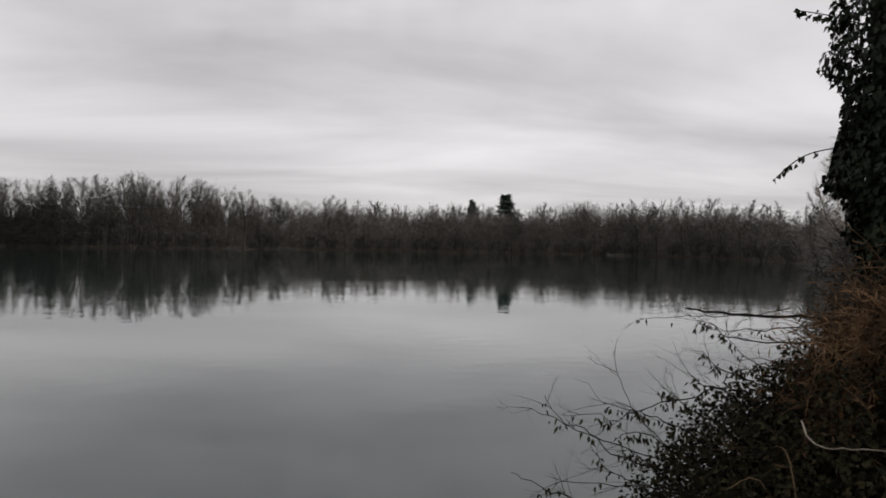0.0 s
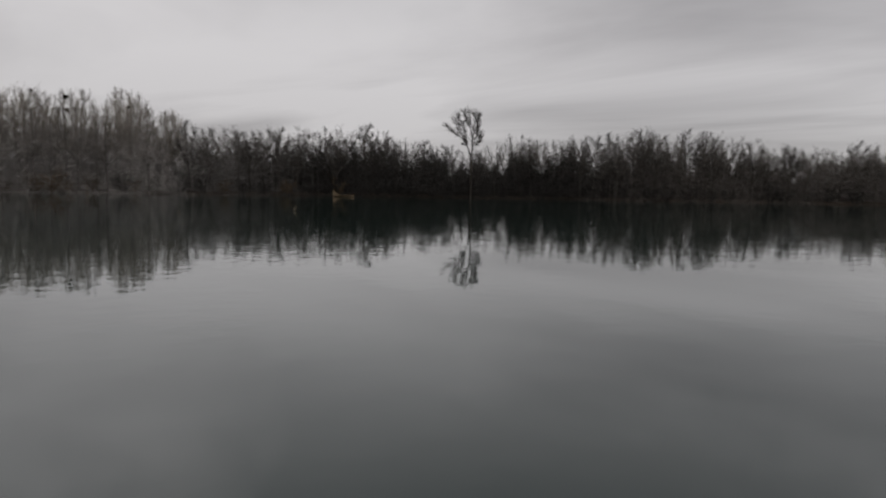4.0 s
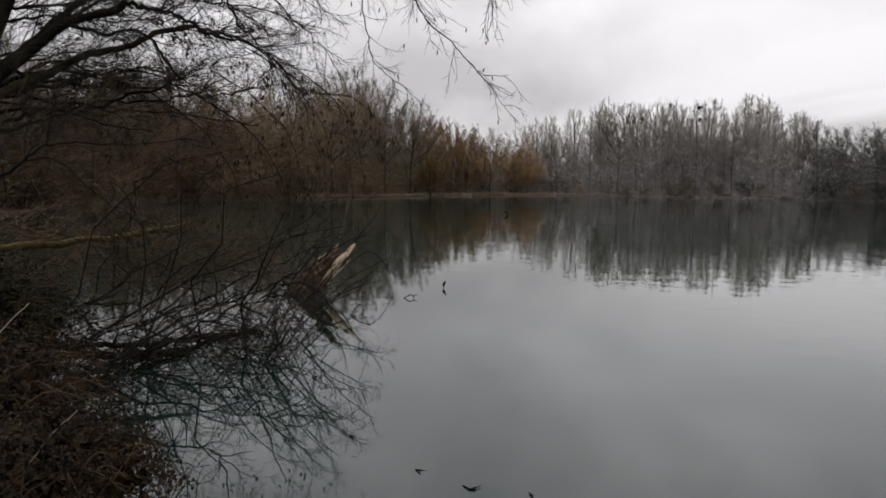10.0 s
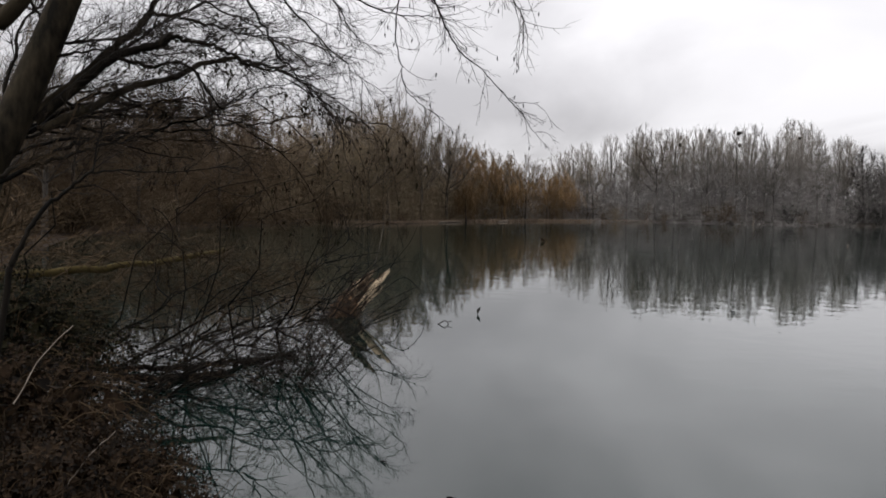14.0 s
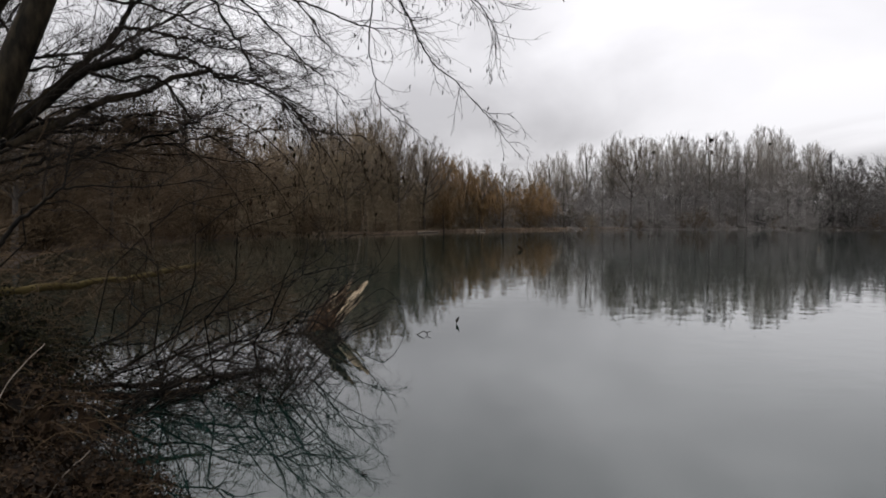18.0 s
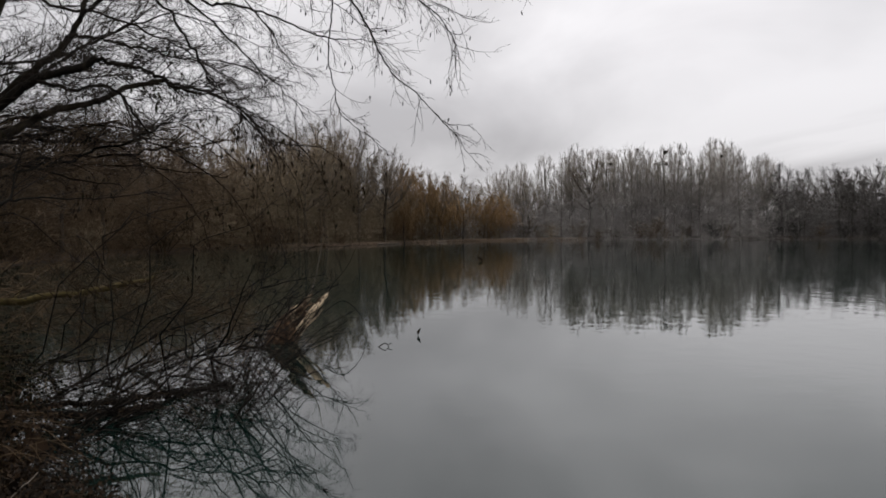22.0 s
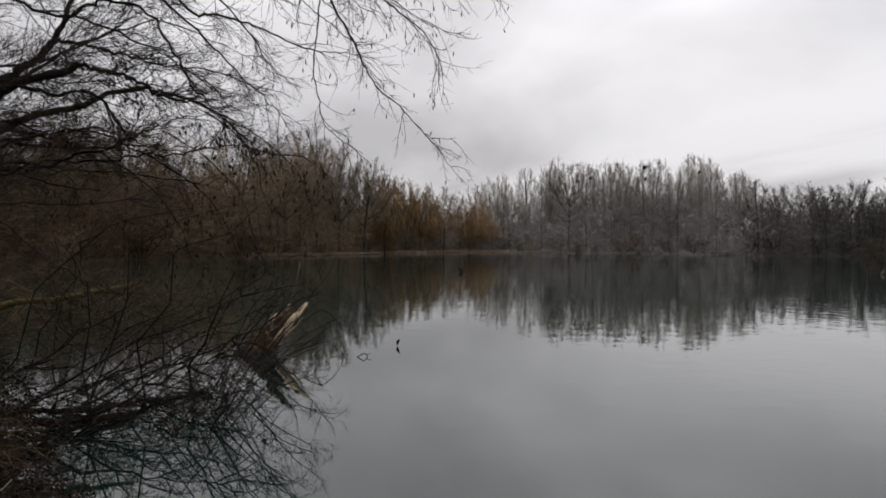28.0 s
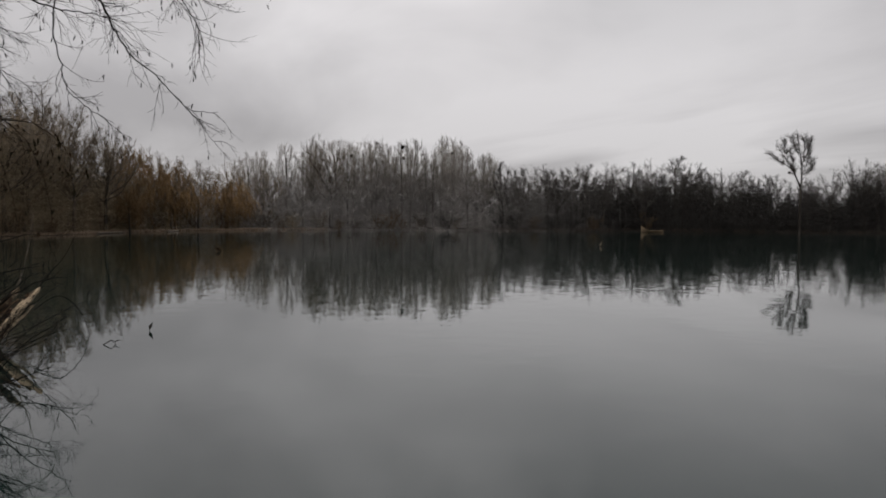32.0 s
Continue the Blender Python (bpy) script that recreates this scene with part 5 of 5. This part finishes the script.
for k, (places, r0, forks, reach) in enumerate((
        ([(113, 6.8, -.1), (109, 7.0, .55), (104.5, 7.2, .75), (100.5, 7.4, .45), (98, 7.5, .12)], .03, 10, .9),
        ([(116, 6.2, .05), (111, 6.3, .7), (106.5, 6.5, .6), (103, 6.7, .25)], .028, 10, .8),
        ([(112, 7.6, 0), (107, 7.9, .65), (102, 8.1, .9), (97.5, 8.2, .7), (95, 8.3, .3)], .028, 12, .9),
        ([(114, 8.4, .1), (108, 8.6, .95), (101.5, 8.8, 1.15), (96.5, 9.0, .8)], .03, 12, .9),
        ([(118, 5.8, .3), (113, 5.7, .8), (109, 5.8, .6), (106.5, 5.9, .2)], .022, 9, .6),
        ([(110, 9.4, -.1), (103, 9.6, .8), (98, 9.8, 1.0), (94.5, 9.9, .55)], .03, 12, .9),
        ([(109, 7.3, -.1), (106, 7.3, .4), (104, 7.0, .35), (101.5, 6.8, .05)], .022, 9, .6),
        ([(119, 7.0, .3), (114, 7.2, 1.1), (109, 7.5, 1.25), (104, 7.8, 1.0)], .026, 11, .9),
        ([(108, 10.4, 0), (102, 10.8, 1.2), (97, 11.2, 1.5), (94.3, 11.4, 1.2)], .026, 12, .9))):
    crooked_branch([(a, 1.28 * d, 1.4 * max(q[2] for q in places) * (i / (len(places) - 1)) ** .8 - .05) for i, (a, d, z) in enumerate(places)], r0 * .8, 300 + k, forks, reach * 1.1)

M_TORN = material("torn_damp_wood", (0.06, 0.040, 0.025), (0.52, 0.41, 0.28), scale=14, coarse=6, bump=0.8, depth=0.02, stretch=(1, 1, 0.5))
M_RUSSET_BARK = material("reddish_wet_bark", (0.035, 0.021, 0.013), (0.20, 0.125, 0.072), scale=12, coarse=3, bump=0.8, depth=0.03)


def broken_snag():
    rng = random.Random(111)

    def at(az, dist, z):
        return spot(az, dist * 1.2, 2.4 - (2.4 - z) * 1.2)

    base = at(96.4, 12.8, 0.15)
    root = thing("broken_tree_stump", base, "broken leaning stump with splintered pale wood in the water", "stump")
    body = Shape()
    pts = [p - base for p in smooth_line([base, at(96.0, 12.8, .48), at(95.0, 12.8, .78), at(94.3, 12.8, .98)], 4)]
    body.tube(pts, [.38 - .18 * (i / 12) ** .7 for i in range(len(pts))], 14)
    for k in range(5):
        foot = at(96.0 + rng.uniform(-1.0, 1.2), 12.7, .55) - base
        body.tube(course(rng, foot, Vector((rng.uniform(-1, 1), rng.uniform(-1, 1), -.7)), .7, 4, .2, -.1), [.09, .075, .06, .045, .03], 6)
    body.v = [tuple(Vector(v) + Vector((noise.noise(Vector(v) * 7), noise.noise(Vector(v) * 7 + Vector((5, 0, 0))), noise.noise(Vector(v) * 5))) * .07) for v in body.v]
    part("trunk", body, M_RUSSET_BARK, root, "dark wet reddish bark", smooth=False)
    strips = [((92.2, 12.7, 1.26), (94.2, 12.5, .8), .075), ((92.35, 12.6, 1.22), (94.8, 12.5, .65), .060), ((93.5, 12.2, 1.30), (95.5, 12.1, .86), .075),
              ((94.6, 12.6, 1.12), (95.6, 12.55, .85), .018), ((93.2, 12.6, .95), (94.2, 12.55, .72), .020)]
    for _ in range(9):
        side_by = rng.uniform(0, 1)
        strips.append(((92.2 + 1.9 * side_by, 12.62, rng.uniform(.98, 1.22)), (94.2 + 1.5 * side_by, 12.5, rng.uniform(.45, .8)), rng.uniform(.012, .026)))
    for k, (tip, start_at, r) in enumerate(strips):
        s = Shape()
        start, end = at(*start_at) - base, at(*tip) - base
        line = [start.lerp(end, t) + unit(rng) * .015 for t in (0, .25, .5, .75, .92, 1)]
        s.tube(line, [r * .5, r, r * .95, r * .8, r * .5, r * .12], 6)
        s.v = [tuple(Vector(v) + unit(rng) * .02) for v in s.v]
        part("splinter", s, M_RUSSET_BARK if k > 4 and k % 2 else M_TORN, root, "brown torn bark strip" if k > 4 and k % 2 else "torn pale inner wood", smooth=False)
    s = Shape()
    s.tube([p - base for p in smooth_line([at(94.0, 12.8, 1.1), at(93.5, 12.8, 1.35), at(93.0, 12.8, 1.79), at(92.5, 12.8, 2.47)], 4)], [.013 - .0007 * i for i in range(13)], 5)
    part("branch", s, M_DRIFT, root, "thin bleached upright branch")
    s = Shape()
    s.tube([p - base for p in smooth_line([at(93.4, 12.8, .8), at(92.0, 12.9, 1.35), at(90.6, 13, 1.75), at(89.9, 13, 2.1)], 4)], [.014 - .0008 * i for i in range(13)], 4)
    s.tube([p - base for p in smooth_line([at(92.6, 12.8, .9), at(91.0, 12.9, 1.1), at(89.6, 13, .8), at(89.0, 13, .35)], 4)], [.012 - .0007 * i for i in range(13)], 4)
    tw = Shape()
    spray(tw, rng, [at(93.4, 12.8, .8) - base, at(92.0, 12.9, 1.35) - base, at(89.9, 13, 2.1) - base], 8, .5, .2, 0, None, 4, .005, 2)
    ob = part("branch", s, M_DARK_BARK, root)
    tagged(part("twig_spray", tw, M_ALDER, ob), kind="stuff")


broken_snag()

lying_log("mossy_fallen_trunk", [spot(124, 10.8, 1.25), spot(120.6, 11, 1.40), spot(115.3, 11.5, 1.42), spot(109.8, 12, 1.5), spot(105.5, 12.4, 1.66)], .075, M_MOSS, "mossy yellow-green fallen trunk leaning over the water", seed=21)
lying_log("mossy_fallen_trunk", [spot(123, 9.9, .7), spot(118, 10.2, .85), spot(113.5, 10.5, .8)], .035, M_MOSS, "short mossy fallen trunk among the brush", seed=22)
lying_log("wet_dark_log", [spot(116, 9.8, .30), spot(113, 10.1, .20), spot(109, 10.3, .12), spot(105, 10.7, .06), spot(100, 11.4, .0)], .048, M_DARK_BARK, "dark wet log half under water", seed=23, knots=6)
lying_log("wet_dark_log", [spot(113.5, 9.6, .2), spot(109.5, 9.7, .12), spot(105.2, 10.2, .03)], .06, M_DARK_BARK, "dark wet log half under water", seed=24, knots=4)
lying_log("dry_branch", [spot(119.9, 5.4, 1.05), spot(118, 5.75, 1.3), spot(116.1, 6, 1.46)], .0055, M_DRIFT, "bare bleached dry branch sticking out of the brush", "branch", 2, seed=25)
lying_log("dry_branch", [spot(116.6, 4.6, .72), spot(115, 4.75, .84), spot(113.3, 5, .89)], .005, M_DRIFT, "bare bleached dry branch on the bank", "branch", 2, seed=26)
lying_log("dry_branch", [spot(121, 3.9, .75), spot(118.5, 4.05, .74), spot(116.6, 4.2, .68)], .010, M_DRIFT, "bare bleached dry branch on the bank", "branch", 2, seed=27)


def sapling():
    rng = random.Random(121)
    base = spot(122.3, 5.0, 0.6)
    base.z = land_z(base.x, base.y) - .05
    root = thing("bank_sapling", base, "thin dark crooked sapling on the bank", "sapling")
    limb(root, base, [base] + [spot(*q) for q in [(120.1, 4.99, 1.84), (119.7, 4.99, 2.02), (119.0, 4.99, 2.17), (118.3, 4.99, 2.30), (117.4, 5.00, 2.40), (116.5, 5.00, 2.46), (115.4, 5.00, 2.55), (114.5, 5.00, 2.61)]], .021, .009, rng, 5, .5, None, .02, .5, 4, 6, .004, crook=.2)
    limb(root, base, [spot(*q) for q in [(114.6, 5.00, 2.60), (114.4, 5.03, 2.68), (114.2, 5.06, 2.80), (113.6, 5.10, 2.95)]], .008, .003, rng, 6, .4, None, .0, .2, 4, 5, .0035, crook=.6)
    limb(root, base, [spot(*q) for q in [(114.6, 5.00, 2.60), (112.7, 5.15, 2.63), (110.4, 5.30, 2.63), (108.0, 5.45, 2.65), (105.0, 5.60, 2.71)]], .008, .003, rng, 8, .5, TOWARD_LAKE, .0, .2, 4, 5, .0035, crook=.6)


sapling()


# ---------------------------------------------------------------- brambles and bank cover
def bramble(name, centre, radii, leaves, canes, seed, label, leaf_mat, leaf_size=.05, loose=0):
    """A mound of arching canes under a coat of small leaves."""
    rng = random.Random(seed)
    base = centre.copy()
    base.z = max(land_z(centre.x, centre.y), 0) - .05
    root = thing(name, base, label, "bush")
    off = centre - base
    coat, inner = Shape(), Shape()
    for _ in range(leaves):
        u = unit(rng)
        u.z = abs(u.z) if rng.random() < .75 else u.z
        lump = 1 + .22 * noise.noise(u * 2.3 + Vector((seed, 0, 0))) + .12 * noise.noise(u * 6)
        p = off + Vector((u.x * radii[0], u.y * radii[1], u.z * radii[2])) * (lump * rng.uniform(.82, 1.02))
        if p.z < .02:
            continue
        d = (unit(rng) + u * .5 + Vector((0, 0, -.6))).normalized()
        coat.leaf(p, d, (u + unit(rng) * .7).normalized(), leaf_size * rng.uniform(.7, 1.4), leaf_size * rng.uniform(.5, .9))
    for _ in range(leaves // 6):
        u = unit(rng)
        p = off + Vector((u.x * radii[0], u.y * radii[1], abs(u.z) * radii[2])) * rng.uniform(.35, .80)
        coat.leaf(p, unit(rng), unit(rng), rng.uniform(.1, .2), rng.uniform(.07, .13))
    tagged(part("foliage", coat, leaf_mat, root, "small dark winter leaves"), kind="stuff")
    for _ in range(canes):
        u = unit(rng)
        u.z = abs(u.z) * .8
        p0 = off + Vector((rng.gauss(0, .3) * radii[0], rng.gauss(0, .3) * radii[1], 0))
        p0.z = 0
        tip = off + Vector((u.x * radii[0], u.y * radii[1], u.z * radii[2])) * rng.uniform(.9, 1.12)
        mid = p0.lerp(tip, .6) + Vector((0, 0, .3 * radii[2]))
        ln = smooth_line([p0, mid, tip], 5)
        inner.tube(ln, [.0055 - .00035 * i for i in range(len(ln))], 4)
    tagged(part("cane", inner, M_RUSSET, root, "arching brown canes"), kind="stuff")
    return root, base, rng


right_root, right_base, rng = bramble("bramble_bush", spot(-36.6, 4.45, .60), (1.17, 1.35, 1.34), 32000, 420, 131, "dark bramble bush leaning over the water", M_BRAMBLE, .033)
for places, r, n_leaf in (
        ([(-26.7, 4.35, 1.08), (-22.2, 4.35, 1.08), (-18.8, 4.35, 1.13), (-16.3, 4.35, 1.27), (-13.6, 4.35, 1.34), (-10.8, 4.35, 1.40)], 0.0045, 5),
        ([(-25.5, 4.15, 1.03), (-21.8, 4.15, 1.03), (-19.7, 4.15, 1.07), (-17.7, 4.15, 1.12), (-16.3, 4.15, 1.25)], 0.0040, 6),
        ([(-21.0, 4.05, 0.86), (-16.6, 4.05, 0.92), (-14.4, 4.05, 0.97), (-12.1, 4.05, 1.03), (-10.0, 4.05, 1.09)], 0.0045, 1),
        ([(-27.1, 4.15, 1.08), (-23.1, 4.15, 1.05), (-18.4, 4.15, 1.03), (-14.4, 4.15, 1.03), (-13.5, 4.15, 0.99)], 0.0030, 3),
        ([(-28.1, 4.55, 1.54), (-26.5, 4.55, 1.58), (-24.1, 4.55, 1.51), (-20.8, 4.55, 1.41), (-17.8, 4.55, 1.30), (-16.9, 4.55, 1.35), (-14.2, 4.55, 1.32)], 0.0040, 12),
        ([(-22.2, 4.55, 1.18), (-20.0, 4.55, 1.34), (-19.3, 4.55, 1.42), (-18.4, 4.55, 1.60), (-17.9, 4.55, 1.75)], 0.0025, 0),
        ([(-21.3, 4.45, 1.13), (-17.9, 4.45, 1.19), (-15.2, 4.45, 1.26), (-13.6, 4.45, 1.34), (-12.6, 4.45, 1.46)], 0.0028, 2),
        ([(-32.2, 5.25, 1.53), (-30.8, 5.25, 1.59), (-28.1, 5.25, 1.64), (-26.5, 5.25, 1.79), (-26.2, 5.25, 1.90)], 0.0040, 8),
        ([(-33.2, 5.25, 1.80), (-30.0, 5.25, 1.79), (-26.9, 5.25, 1.79), (-25.2, 5.25, 1.88), (-23.2, 5.25, 1.99)], 0.0050, 8),
        ([(-32.8, 5.25, 1.95), (-30.7, 5.25, 1.89), (-28.4, 5.25, 1.86), (-25.7, 5.25, 1.85), (-24.2, 5.25, 1.89)], 0.0040, 6),
        ([(-30.6, 5.35, 2.02), (-27.6, 5.35, 1.95), (-24.8, 5.35, 1.93), (-22.4, 5.35, 1.91), (-19.8, 5.35, 1.89)], 0.0030, 2),
        ([(-30.0, 5.05, 1.50), (-26.9, 5.05, 1.57), (-25.3, 5.05, 1.65), (-24.5, 5.05, 1.72)], 0.0040, 9),
        ([(-27.8, 4.75, 1.43), (-26.2, 4.75, 1.52), (-24.5, 4.75, 1.55), (-23.5, 4.75, 1.63)], 0.0040, 10),
        ([(-25.4, 4.55, 1.21), (-23.4, 4.55, 1.29), (-21.3, 4.55, 1.35), (-19.5, 4.55, 1.39), (-17.3, 4.55, 1.41)], 0.0040, 12),
        ([(-24.7, 4.35, 1.12), (-22.6, 4.35, 1.20), (-20.9, 4.35, 1.29), (-19.1, 4.35, 1.29), (-18.1, 4.35, 1.23)], 0.0040, 12),
        ([(-23.9, 4.25, 1.01), (-21.3, 4.25, 1.12), (-19.6, 4.25, 1.21), (-18.3, 4.25, 1.20)], 0.0040, 10),
        ([(-26.6, 4.65, 1.30), (-24.2, 4.65, 1.38), (-22.5, 4.65, 1.48), (-21.6, 4.65, 1.53)], 0.0040, 9),
        ([(-31.5, 4.95, 1.71), (-29.6, 4.95, 1.66), (-28.1, 4.95, 1.63), (-26.9, 4.95, 1.64)], 0.0040, 9)):
    ob, line = limb(right_root, right_base, [spot(*q) for q in places], r * 1.35, .0016, rng, 6, .24, None, -.01, .2, 2, 5, .0022, M_ALDER, 1, crook=3.0)
    for _ in range(int(n_leaf * 1.6)):
        p, _d = along(line, rng.uniform(.2, .85) if rng.random() < .8 else rng.uniform(.6, 1))
        for _n in range(rng.choice((1, 2, 3))):
            c = new("dead_leaf", black_leaf_mesh)
            c.parent, c.location = ob, p + Vector((rng.uniform(-.03, .03), rng.uniform(-.03, .03), -rng.uniform(0, .04)))
            c.rotation_euler = (rng.uniform(-.6, .6), rng.uniform(-.6, .6), rng.uniform(0, 6))
            c.scale = (rng.uniform(.5, 1.1), rng.uniform(.5, 1.1), rng.uniform(.5, 1.15))
lying_log("dry_branch", [spot(-31.4, 3.3, 1.70), spot(-32.3, 3.2, 1.63), spot(-34.6, 3.1, 1.66), spot(-38.5, 3.0, 1.7)], .0042, M_DRIFT, "bleached bent dry branch across the bramble", "branch", 2, seed=28)
lying_log("dead_pole", [spot(-35.5, 6.2, 1.88), spot(-30.1, 6.4, 1.87), spot(-26, 6.5, 1.86), spot(-23.4, 6.6, 1.87)], .014, M_DARK_BARK, "dead branch reaching out from the bramble over the water", "branch", 5, seed=29)

# dead bracken over the bramble
rng = random.Random(141)
fern = Shape()
for _ in range(1400):
    a, d = rng.uniform(-40, -31.5), rng.uniform(4.0, 4.9)
    z = 1.42 + (-29 - a) * .075 + rng.uniform(-.35, .22)
    p = spot(a, d, z)
    ln = course(rng, p, unit(rng) + Vector((0, 0, .2)), rng.uniform(.15, .5), 3, .25, -.25)
    fern.tube(ln, [.0035, .003, .0025, .001], 3)
    for t in (.4, .65, .9):
        q, e = along(ln, t)
        fern.leaf(q, sprout(rng, e, 60), unit(rng), rng.uniform(.04, .09), .011)
tagged(new("dead_bracken", fern.mesh("dead_bracken", M_FERN)), "rust-brown dead bracken fronds over the bramble", "bracken", kind="stuff")

bramble("bank_bush", spot(120.5, 6.6, .45), (.9, 1.3, .85), 4200, 240, 132, "dark tangled bush of canes and withered leaves on the bank", M_DEAD_LEAF, .034)
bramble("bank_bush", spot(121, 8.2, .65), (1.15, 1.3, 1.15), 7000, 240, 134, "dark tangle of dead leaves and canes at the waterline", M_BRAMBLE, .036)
bramble("bank_bush", spot(117, 4.9, .35), (.85, .9, .62), 6500, 260, 133, "low russet bush of dead leaves on the bank", M_DEAD_LEAF, .032)

rng = random.Random(142)
litter = Shape()
for _ in range(9000):
    a, d = rng.uniform(101, 127), rng.uniform(2.6, 7.5)
    p = spot(a, d, 0)
    p.z = land_z(p.x, p.y)
    if p.z < .02:
        continue
    litter.leaf(p + Vector((0, 0, rng.uniform(.0, .10))), unit(rng, .3), (Vector((0, 0, 1)) + unit(rng) * .5).normalized(), rng.uniform(.025, .05), rng.uniform(.016, .03))
for _ in range(900):
    a, d = rng.uniform(103, 126), rng.uniform(3, 7)
    p = spot(a, d, 0)
    p.z = land_z(p.x, p.y)
    if p.z < .02:
        continue
    litter.tube(course(rng, p, unit(rng) + Vector((0, 0, .5)), rng.uniform(.3, .8), 4, .25, -.05), [.006, .005, .004, .003, .001], 3)
tagged(new("leaf_litter", litter.mesh("leaf_litter", M_DEAD_LEAF)), "brown dead leaves and twigs covering the bank", "leaf litter", kind="stuff")


def ivy_tree():
    rng = random.Random(151)
    base = spot(-41, 5.0, 0)
    base.z = land_z(base.x, base.y) - .1
    root = thing("ivy_covered_tree", base, "tree trunk thickly covered in dark ivy", "tree")
    line = [p - base for p in smooth_line([base, spot(-41.2, 5, 2.0), spot(-40.2, 5, 2.8), spot(-39.3, 5.05, 3.6), spot(-38.0, 5.1, 6.6)], 6)]
    s = Shape()
    s.tube(line, [.43 - .004 * i for i in range(len(line))], 12)
    part("trunk", s, M_DARK_BARK, root)
    coat = Shape()
    for k in range(28000):
        p, d = along(line, rng.uniform(.25, .88) if k % 6 else rng.uniform(.04, 1))
        a = unit(rng, .2)
        a.z = 0
        a.normalize()
        lump = .52 + .12 * noise.noise(p * 2.2 + a) + .10 * noise.noise(p * 5 + a * 2)
        q = p + a * (lump * rng.uniform(.86, 1.06))
        coat.leaf(q, (Vector((0, 0, -1)) + a * .4 + unit(rng) * .6).normalized(), (a + unit(rng) * .5).normalized(), rng.uniform(.035, .06), rng.uniform(.03, .05))
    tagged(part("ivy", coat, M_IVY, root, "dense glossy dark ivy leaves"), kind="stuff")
    one = Shape()
    one.leaf(Vector((0, 0, 0)), Vector((.2, 0, -1)).normalized(), Vector((1, 0, .4)), .045, .036)
    leaf_data = one.mesh("ivy_leaf", M_IVY)
    for places, n in (([(-35.5, 5, 3.0), (-34.2, 5, 3.06), (-32, 5, 3.04), (-30.6, 5, 2.98), (-29.2, 5, 2.86)], 16), ([(-35, 5, 3.8), (-32.4, 5, 3.9), (-30.5, 5, 3.95)], 26), ([(-36.5, 5, 2.4), (-35.2, 5, 2.2), (-34.9, 4.9, 1.9)], 12)):
        ln = [p - base for p in smooth_line([spot(*q) for q in places], 5)]
        s = Shape()
        s.tube(ln, [.004] * len(ln), 4)
        ob = part("runner", s, M_DARK_BARK, root, "thin dangling ivy runner")
        for _ in range(n):
            p, _d = along(ln, rng.uniform(.15, 1))
            c = new("ivy_leaf", leaf_data)
            c.parent, c.location = ob, p + unit(rng) * .02
            c.rotation_euler = (rng.uniform(-.8, .8), rng.uniform(-.8, .8), rng.uniform(0, 6))


ivy_tree()


# ---------------------------------------------------------------- small things afloat
def floating_twig(x, y, size, seed, label="small dark twig floating on the water"):
    rng = random.Random(seed)
    root = thing("floating_twig", (x, y, .004), label, "twig", "flotsam")
    s = Shape()
    for _ in range(3):
        d = unit(rng, .15)
        s.tube(course(rng, Vector((0, 0, 0)), d, size * rng.uniform(.5, 1), 4, .3, 0), [.008, .007, .006, .004, .002], 5)
    part("stem", s, M_DARK_BARK, root)


for k, (x, y, size) in enumerate(((-5.59, 0.29, 0.11), (-5.20, 0.68, 0.13), (-5.06, 1.15, 0.07), (-20, 1.2, .3), (-6.4, -.3, .1))):
    floating_twig(x, y, size, 160 + k)


def forked_twig():
    """A bent twig afloat whose two arms close to a lozenge."""
    root = thing("floating_twig", (-14.2, .6, .006), "forked dark twig floating on the water", "twig", "flotsam")
    s = Shape()
    s.tube([Vector(q) for q in ((0, -.15, -.01), (.03, -.05, .05), (.02, .0, .075), (0, .05, .03), (.01, .09, .055), (0, .15, .06))], [.009, .010, .009, .009, .008, .005], 6)
    s.tube([Vector(q) for q in ((0, .05, .03), (.04, .07, .0), (.08, .09, -.03))], [.008, .007, .006], 5)
    part("stem", s, M_DARK_BARK, root)


forked_twig()


def floating_leaf(x, y, tilt, size, seed):
    rng = random.Random(seed)
    root = thing("floating_leaf", (x, y, .0), "curled dead leaf afloat on the lake", "leaf", "flotsam")
    s = Shape()
    s.leaf(Vector((0, 0, 0)), Vector((rng.uniform(-.5, .5), rng.uniform(-.5, .5), tilt)).normalized(), unit(rng, .2), size, size * .45)
    part("blade", s, M_PALE if seed % 2 else M_DEAD_LEAF, root)


for k, (x, y, tilt, size) in enumerate(((-15.6, 1.4, 1.5, .2), (-48.2, 42.5, .4, .5), (-51.8, 9.7, .2, .6), (-48.4, 31, .3, .3))):
    floating_leaf(x, y, tilt, size, 170 + k)
